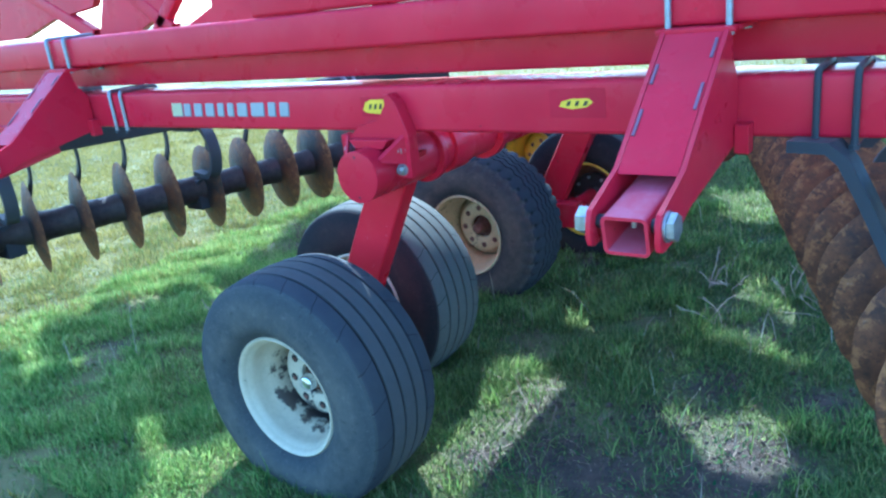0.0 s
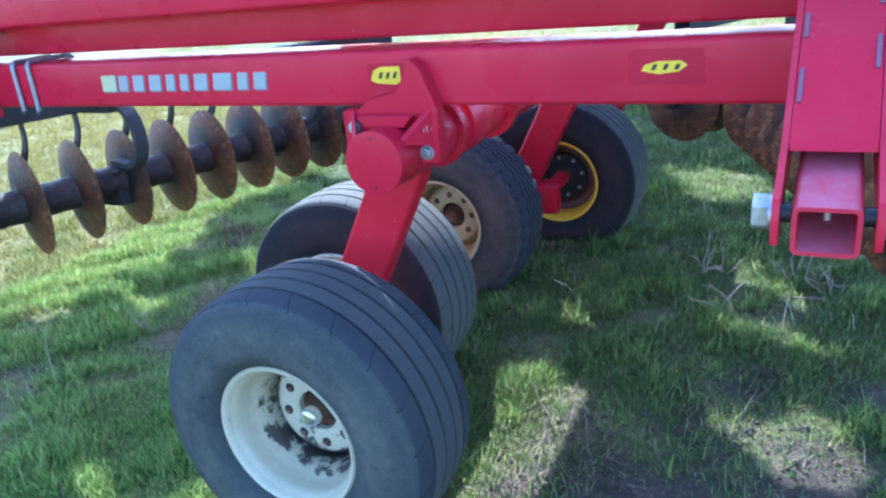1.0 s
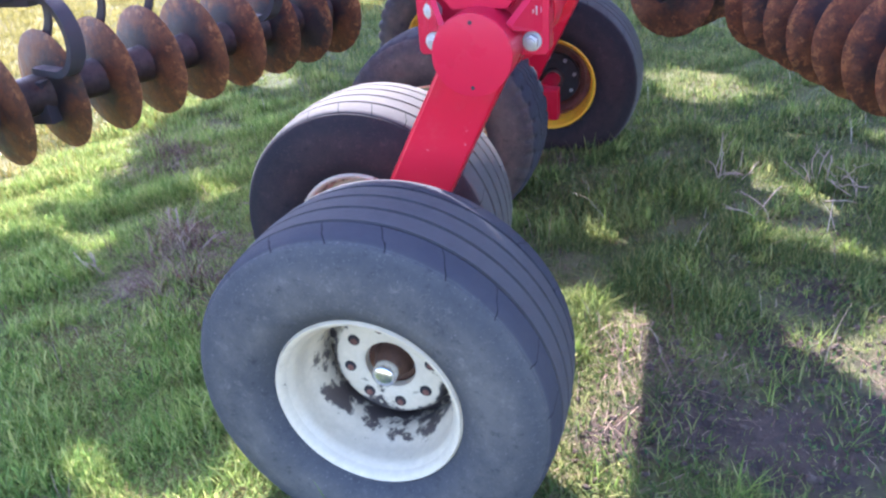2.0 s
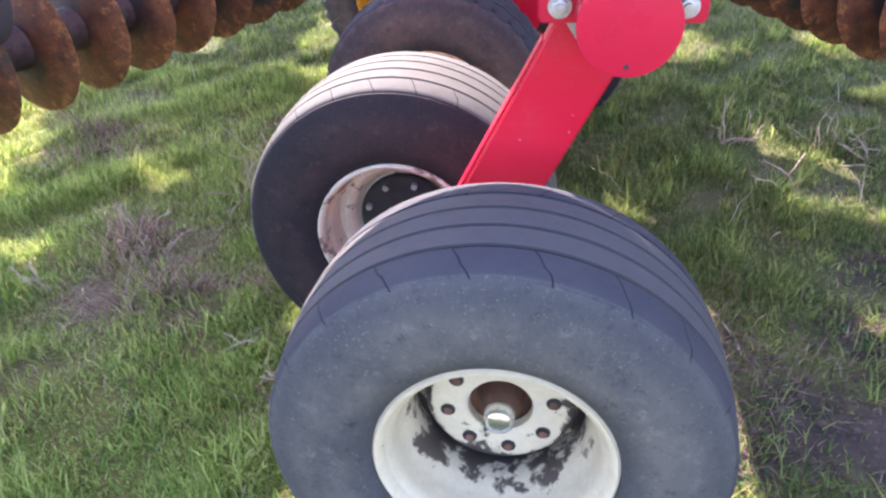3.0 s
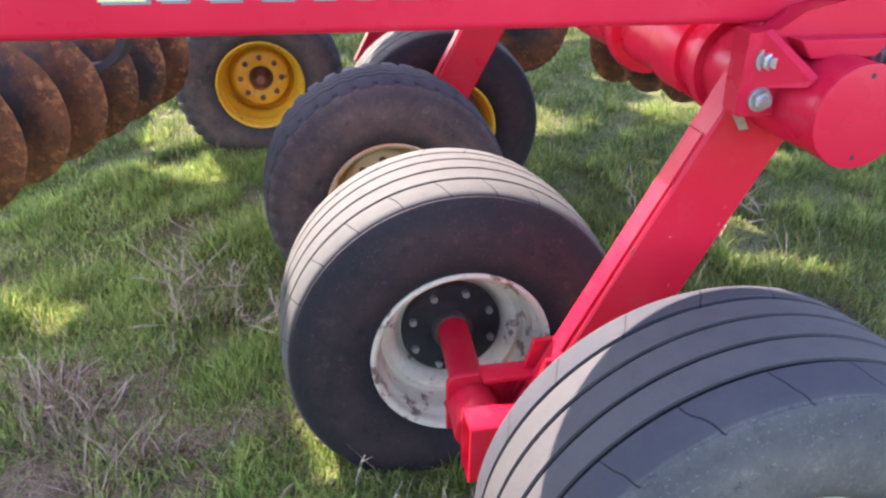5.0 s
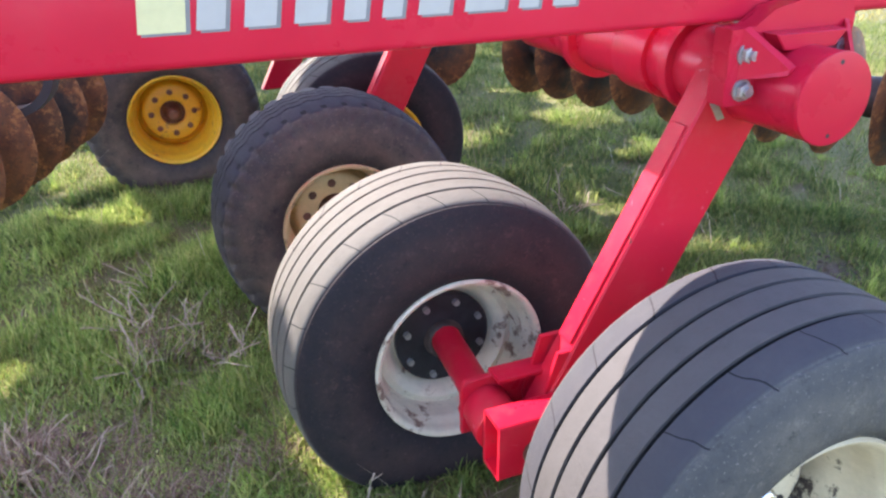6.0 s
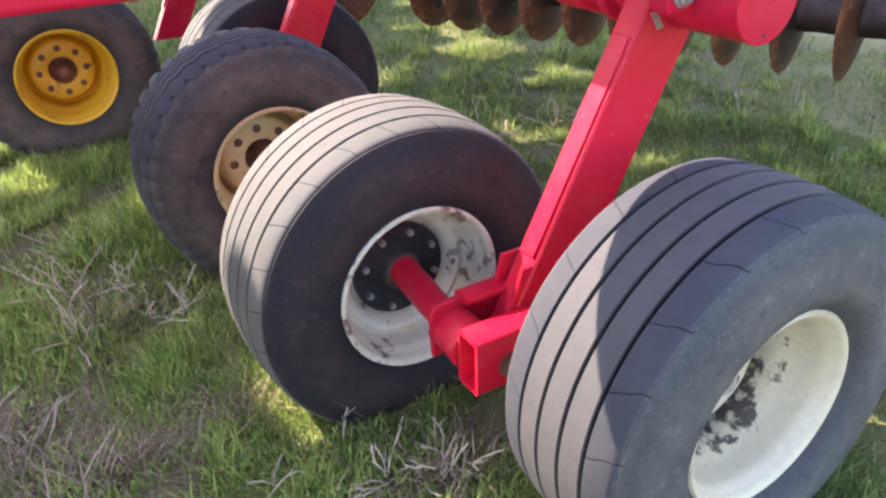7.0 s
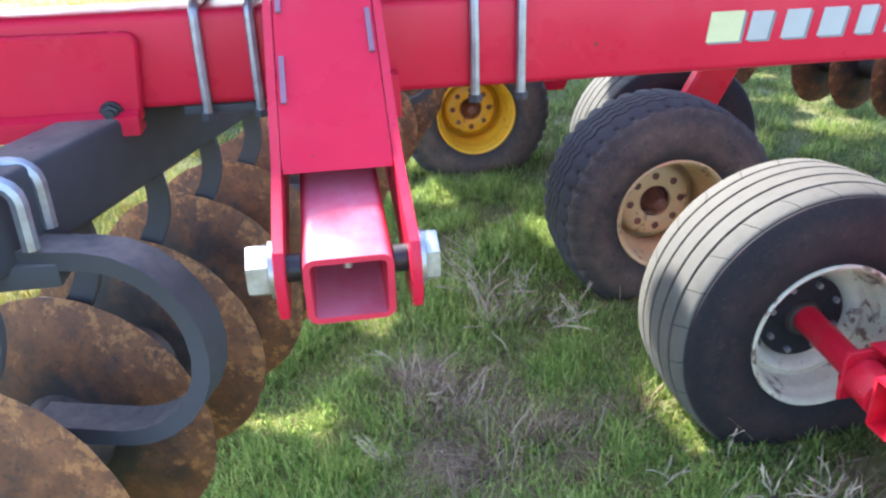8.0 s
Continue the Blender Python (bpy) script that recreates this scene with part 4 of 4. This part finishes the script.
# ---- unseen folded wing added overhead as shade: rows of discs, gaps placed for sun patches ----
WZ, WX, WY = 3.60, -1.998, 3.240
wing_disc = disc_mesh("wing_disc", 0.2415, 0.044, 36, 3)
SHADE_ROWS = (
    (-4.150, 0.75, "xxxx.xx......xxxxx..xxx"),
    (-3.910, 0.86, "xxx..xxx..xxxxxxx..xxx"),
    (-3.670, 0.75, "xxx...xx..x.xxxxxxxxxxx"),
    (-3.430, 0.86, "xxx.xxxxxx..xxxx.....x"),
    (-3.190, 0.75, "xxxxxxxxxxxxxxx......xx"),
    (-2.950, 0.86, "xxx.xxxxxxxxxxx.....xx"),
    (-2.710, 0.75, "x.x.xxx..xxxx..xxxxxxxx"),
    (-2.470, 0.86, "........xxxx...xxxxxxx"),
    (-2.230, 0.75, ".......xxxxx...xxxxxxxx"),
    (-1.990, 0.86, "......xxxxx...xxxxxxxx"),
    (-1.750, 0.75, ".........x.x.xxxxxxx.xx"),
    (-1.510, 0.86, "........x..xxxxxx....x"),
    (-1.270, 0.75, "........xxxxx.xx.....xx"),
    (-1.030, 0.86, "..xxxxx.x..x....x...xx"),
    (-0.790, 0.75, "...xxx...x....x.x..xxxx"),
    (-0.550, 0.86, "..xxxx..x.x..xx.x...xx"),
    (-0.310, 0.75, "...xxxxxxxxxxxx........"),
    (-0.070, 0.86, "..xxxxxxxxxxxx..x....."),
    (0.170, 0.75, "..xxxxxxxxxxxxxxxxxxx.."),
    (0.410, 0.86, "xxxxxxxxxxxxxxxxxxxxxx"),
    (0.650, 0.75, "xxxxxxxxxxxxxxxxxxxxxxx"),
    (0.890, 0.86, "xxxxxxxxxxxxxxxxxxxxxx"),
    (1.130, 0.75, "xxxxxxxxxxxxxxxxxxxxxxx"),
    (1.370, 0.86, "xxxxxxxxxxxxxxxxxxxxxx"),
    (1.610, 0.75, "xxxxxxxxxxxxxxxxxxxxxxx"),
    (1.850, 0.86, "xxxxxxxxxxxxxxxxxxxxxx"),
    (2.090, 0.75, "xxxxxxxxxxxxxxxxxxxxxxx"),
)


def disc_runs(marks):
    """First and last place of each unbroken run of discs."""
    runs, start = [], None
    for i, mark in enumerate(marks + "."):
        if mark == "x" and start is None:
            start = i
        elif mark != "x" and start is not None:
            runs.append((start, i - 1))
            start = None
    return runs


def shade_row(marks):
    """One gang of the unseen wing: shaft and discs in one mesh, along y from the origin."""
    bm = bmesh.new()
    for i, mark in enumerate(marks):
        if mark == "x":
            wing_disc.transform(Matrix.Translation((0, 0.23 * i, 0)))
            bm.from_mesh(wing_disc)
            wing_disc.transform(Matrix.Translation((0, -0.23 * i, 0)))
    for first, last in disc_runs(marks):
        add_cyl(bm, (0, 0.23 * first - 0.06, 0), (0, 0.23 * last + 0.06, 0), 0.016, 8)
    return bm


gap = random.Random(5)
for x, y, marks in SHADE_ROWS:
    marks = marks + "".join("." if gap.random() < 0.30 else "x" for _ in range(12))
    part("wing_gang", shade_row(marks), RUST, harrow, "unseen folded row of rusty discs added for shade", Matrix.Translation((x + WX, y + WY, WZ)))
for y in (0.85, 2.93, 4.70, 6.40, 8.20):
    part("wing_rail", tube(6.8, 0.09, 0.10, 0.008, 0.014), RED, harrow, "", Matrix.Translation((WX - 0.9, WY + y, WZ + 0.078)))
for a, b in (((-6.0, 2.11, 1.30), (-5.9, 4.12, WZ)), ((1.4, 2.11, 1.30), (0.3, 4.12, WZ))):
    part("wing_arm", tube((Vector(b) - Vector(a)).length, 0.09, 0.09, 0.008, 0.012), RED, harrow, "", along(a, b))

# ---- grass, straw and weeds ----
def blades(name, count, area, height, width, mat, label, category, lean=0.5, seed=1, clump=None, keep=None, curl=0.35, bent=True):
    """Many bent blades in one mesh, three corners and a tip each."""
    rng = np.random.default_rng(seed)
    x0, x1, y0, y1 = area
    if clump is None:
        px, py = rng.uniform(x0, x1, count), rng.uniform(y0, y1, count)
    else:
        k = rng.integers(0, len(clump), count)
        cc = np.array(clump)[k]
        px, py = cc[:, 0] + rng.normal(0, 1, count) * cc[:, 2], cc[:, 1] + rng.normal(0, 1, count) * cc[:, 3]
    if keep is not None:
        ok = keep(px, py, rng)
        px, py = px[ok], py[ok]
    n = len(px)
    gz = 0.008 + 0.012 * (np.clip(py, -3, 9) - 2.3) + 0.018 * np.sin(1.7 * px + 0.6) * np.sin(1.3 * py + 1.0) + 0.007 * np.sin(5.3 * px + 1.0) * np.sin(4.7 * py) - 0.005
    h = height[0] + (height[1] - height[0]) * rng.random(n) ** 2
    tuft = np.sin(9.1 * px + 2.3 * np.sin(7.3 * py)) + np.sin(8.3 * py + 2.1 * np.sin(6.1 * px + 0.7)) + np.sin(17.0 * px - 13.0 * py)
    h = h * np.clip(0.95 + 0.26 * tuft, 0.5, 1.7)
    w = width * rng.uniform(0.6, 1.3, n)
    a = rng.uniform(0, 2 * np.pi, n)
    lx, ly = np.cos(a), np.sin(a)
    amount = h * lean * rng.uniform(0.3, 1.6, n)
    b = a + rng.uniform(0.8, 2.3, n)
    wx, wy = np.cos(b) * w, np.sin(b) * w
    rise = np.sqrt(np.maximum(h * h - (amount * 0.8) ** 2, (0.12 * h) ** 2))
    co = np.empty((n, 5, 3))
    co[:, 0] = np.stack([px - wx, py - wy, gz], 1)
    co[:, 1] = np.stack([px + wx, py + wy, gz], 1)
    mx, my, mz = px + lx * amount * curl, py + ly * amount * curl, gz + rise * 0.6
    co[:, 2] = np.stack([mx + wx * 0.75, my + wy * 0.75, mz], 1)
    co[:, 3] = np.stack([mx - wx * 0.75, my - wy * 0.75, mz], 1)
    co[:, 4] = np.stack([px + lx * amount, py + ly * amount, gz + rise], 1)
    me = bpy.data.meshes.new(name)
    if not bent:
        me.vertices.add(n * 3)
        me.vertices.foreach_set("co", co[:, [0, 1, 4]].reshape(-1))
        me.loops.add(n * 3)
        me.loops.foreach_set("vertex_index", np.arange(n * 3, dtype=np.int32))
        me.polygons.add(n)
        me.polygons.foreach_set("loop_start", (np.arange(n) * 3).astype(np.int32))
        me.update(calc_edges=True)
        me.materials.append(mat)
        return tagged(new(name, me), label, category, kind="stuff")
    me.vertices.add(n * 5)
    me.vertices.foreach_set("co", co.reshape(-1))
    base = (np.arange(n) * 5)[:, None]
    loops = (base + np.array([0, 1, 2, 3, 3, 2, 4])).reshape(-1)
    me.loops.add(n * 7)
    me.loops.foreach_set("vertex_index", loops.astype(np.int32))
    me.polygons.add(n * 2)
    starts = (np.arange(n)[:, None] * 7 + np.array([0, 4])).reshape(-1)
    me.polygons.foreach_set("loop_start", starts.astype(np.int32))
    me.update(calc_edges=True)
    me.materials.append(mat)
    return tagged(new(name, me), label, category, kind="stuff")


def patchy(px, py, rng):
    v = np.sin(2.1 * px + 1.3 * np.sin(1.7 * py)) + np.sin(2.9 * py + 1.1 * np.sin(2.3 * px + 1.0)) + 0.8 * np.sin(6.1 * px + 4.7 * py)
    thin = np.ones(len(px))
    for (bx, by), size in BARE:
        d = np.hypot(px - bx, py - by) / size
        thin *= np.clip(d * 1.1 - 0.15, 0.24, 1.0)
    return rng.random(len(px)) < np.clip(0.84 + 0.18 * v, 0.35, 1.0) * np.clip(1.06 - worn(px, py), 0.10, 1.0) * thin


def worn(px, py):
    """Where the green has thinned out to dead stems, 0 to 1."""
    v = np.sin(5.3 * px + 1.9 * np.sin(4.1 * py + 0.4)) + np.sin(6.7 * py + 1.7 * np.sin(3.7 * px + 2.0)) + 0.7 * np.sin(11.0 * px + 9.0 * py + 1.2) + 0.5 * np.sin(19.0 * px - 23.0 * py)
    return np.clip((v - 1.0) / 1.1, 0.0, 1.0)


def wilted(px, py, rng):
    return rng.random(len(px)) < 0.20 + 0.8 * worn(px, py)


def bare(px, py):
    """How near the middle of a bare patch, 0 to 1."""
    v = np.zeros(len(px))
    for (bx, by), size in BARE:
        v = np.maximum(v, np.clip(1.25 - np.hypot(px - bx, py - by) / size, 0.0, 1.0))
    return v


def paleness(px, py):
    """Share of paler grass: high on the open side of the wheels, low under the other gang."""
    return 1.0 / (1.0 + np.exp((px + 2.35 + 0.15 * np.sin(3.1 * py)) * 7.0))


def littered(px, py, rng):
    return rng.random(len(px)) < 0.16 + 0.75 * worn(px, py) + 0.8 * bare(px, py)


def weedy(px, py, rng):
    v = np.sin(3.7 * px + 1.1) * np.sin(4.3 * py + 0.5) + 0.6 * np.sin(9.1 * px - 7.7 * py)
    return rng.random(len(px)) < np.clip(0.25 + 0.5 * v, 0.04, 0.8) + 0.35 * bare(px, py)


blades("grass", 290000, (-2.9, 0.3, 1.1, 4.4), (0.020, 0.070), 0.0023, GRASS, "short green pasture grass", "grass", 1.0, 3, keep=lambda a, b, r: patchy(a, b, r) & (r.random(len(a)) > paleness(a, b)))
blades("grass", 310000, (-4.7, -1.8, 1.1, 4.6), (0.022, 0.078), 0.0024, PALE_GRASS, "short pale green pasture grass", "grass", 0.9, 23, keep=lambda a, b, r: patchy(a, b, r) & (r.random(len(a)) < paleness(a, b)))
blades("grass", 260000, (-5.6, 1.6, 0.7, 7.6), (0.020, 0.070), 0.0034, GRASS, "short green pasture grass", "grass", 0.9, 13, keep=patchy, bent=False)
blades("far_grass", 120000, (-16, 8, 7.0, 22), (0.04, 0.10), 0.008, FIELD, "yellowing pasture grass stretching away", "grass", 0.6, 4, bent=False)
blades("side_grass", 210000, (-11, -4.3, 0.6, 9), (0.025, 0.075), 0.0050, FIELD, "yellowing pasture grass beside the machine", "grass", 0.7, 5, bent=False)
blades("grass", 240000, (-5.0, 4.5, 4.2, 11.0), (0.025, 0.080), 0.0050, GRASS, "fresh green pasture grass behind the machine", "grass", 0.8, 33, bent=False)
PILES = [(-4.02, 3.66, 0.12, 0.07), (-4.02, 3.66, 0.10, 0.05), (-3.40, 2.72, 0.085, 0.075), (-3.45, 2.85, 0.06, 0.045), (-3.33, 2.56, 0.055, 0.04), (-3.36, 2.72, 0.08, 0.06), (-3.17, 2.46, 0.11, 0.028), (-3.00, 2.50, 0.08, 0.025), (-3.30, 2.38, 0.09, 0.03), (-3.92, 3.45, 0.14, 0.16), (-3.02, 3.16, 0.07, 0.05), (-1.44, 2.32, 0.10, 0.10), (-2.47, 2.05, 0.11, 0.05), (-2.78, 2.52, 0.06, 0.04)]
blades("side_grass", 80000, (-8, 4, -3.5, 1.0), (0.025, 0.075), 0.0055, FIELD, "yellowing pasture grass in front of the machine", "grass", 0.7, 35, bent=False)
blades("straw_litter", 11000, (0, 0, 0, 0), (0.05, 0.15), 0.0021, STRAW, "brown straw litter lying on the turf", "straw", 1.9, 6, PILES, curl=0.5)
blades("dry_grass", 46000, (-5.0, 1.0, 0.9, 5.4), (0.03, 0.10), 0.0016, STRAW, "dead brown grass among the green", "dry grass", 1.35, 7, keep=wilted)
blades("leaf_litter", 120000, (-4.8, 0.7, 1.0, 5.0), (0.012, 0.040), 0.0026, LITTER, "dead brown leaf litter under the grass", "litter", 1.9, 17, keep=littered, curl=0.5)
blades("low_weeds", 60000, (-4.8, 0.7, 1.0, 5.0), (0.012, 0.030), 0.0048, BROADLEAF, "low broad-leaved weeds in the turf", "weeds", 1.1, 18, keep=weedy, curl=0.4)
rng_t = np.random.default_rng(21)
TUFTS = [(x, y, s, s) for x, y, s in zip(rng_t.uniform(-4.6, 0.6, 420), rng_t.uniform(1.2, 5.2, 420), rng_t.uniform(0.012, 0.045, 420))]
blades("grass_tufts", 34000, (0, 0, 0, 0), (0.035, 0.105), 0.0022, TUFT, "taller tufts of pasture grass", "grass", 0.75, 22, TUFTS, keep=lambda a, b, r: patchy(a, b, r) & (np.hypot(a + 2.33, b - 2.52) > 0.05))
blades("dry_stalks", 190, (-4.6, 0.8, 1.6, 5.4), (0.12, 0.26), 0.0022, DRY, "pale dry stalks standing in the grass", "stalks", 0.6, 8)


# ---- clods of earth on the bare ground ----
def make_clods():
    rng = random.Random(31)
    bm = bmesh.new()
    for (bx, by), size in BARE:
        for _ in range(int(260 * size)):
            a, d = rng.uniform(0, 2 * math.pi), size * math.sqrt(rng.random())
            x, y = bx + d * math.cos(a), by + d * math.sin(a)
            r = 0.004 + 0.013 * rng.random() ** 3
            m = Matrix.Translation((x, y, ground_z(x, y) + 0.2 * r)) @ pose(0, 0, 0, rng.uniform(0, 360), rng.uniform(0, 360), 0) @ Matrix.Diagonal((r, r * rng.uniform(0.6, 1.0), r * rng.uniform(0.5, 0.8), 1))
            bmesh.ops.create_icosphere(bm, subdivisions=1, radius=1.0, matrix=m)
    me = mesh_of("soil_clods", bm, CLOD, 0)
    tagged(new("soil_clods", me), "crumbs of dark earth on bare ground", "soil", kind="stuff")


make_clods()


# ---- dead weeds: a few bent, forked stems from one root ----
def dead_weed(x, y, size, stems, seed):
    rng = random.Random(seed)
    at = Vector((x, y, ground_z(x, y) - 0.004))
    weed = thing("dead_weed", at, "bleached dead weed with forked stems in the grass", "weed", "dead weeds")
    for k in range(stems):
        a = rng.uniform(0, 2 * math.pi)
        lean = rng.uniform(0.35, 1.3)
        n = 5
        ln = size * rng.uniform(0.55, 1.1)
        p = Vector((rng.gauss(0, 0.02), rng.gauss(0, 0.02), 0.0))
        d = Vector((math.cos(a) * lean, math.sin(a) * lean, 1.0)).normalized()
        pts, twigs = [p.copy()], []
        for j in range(n):
            d = (d + Vector((rng.gauss(0, 0.22), rng.gauss(0, 0.22), rng.gauss(-0.10, 0.12)))).normalized()
            p = p + d * ln / n
            p.z = max(p.z, 0.012)
            pts.append(p.copy())
            if j in (1, 3) and rng.random() < 0.75:
                e = (d + Vector((rng.gauss(0, 0.6), rng.gauss(0, 0.6), rng.gauss(0, 0.3)))).normalized()
                twigs.append((p.copy(), p + e * ln * rng.uniform(0.15, 0.38)))
        w = Matrix.Translation(at)
        stem = part("stem", sweep(pts, ring_section(0.0022, 5)), TWIG, weed, "", w)
        for u, v in twigs:
            part("twig", cyl(u, v, 0.0016, 5, 0.0008), TWIG, stem, "", w)
    return weed


for k, (x, y, size, stems) in enumerate(((-3.05, 3.38, 0.30, 9), (-2.92, 3.28, 0.24, 7), (-2.86, 3.10, 0.22, 6), (-3.10, 3.13, 0.22, 8), (-3.05, 3.68, 0.20, 5), (-2.56, 2.10, 0.17, 7), (-2.47, 2.05, 0.16, 8), (-2.39, 2.03, 0.14, 6),
                                         (-1.20, 3.68, 0.22, 5), (-1.12, 3.72, 0.20, 4), (-0.81, 3.67, 0.22, 5), (-0.72, 3.66, 0.18, 4), (-1.03, 3.25, 0.20, 3), (-0.66, 3.55, 0.20, 4), (-3.40, 2.76, 0.20, 7), (-3.28, 2.68, 0.18, 6), (-2.81, 2.21, 0.14, 3), (-2.80, 3.07, 0.18, 5), (-3.55, 2.45, 0.14, 4), (-2.62, 2.30, 0.12, 3))):
    dead_weed(x, y, size, stems, 40 + k)
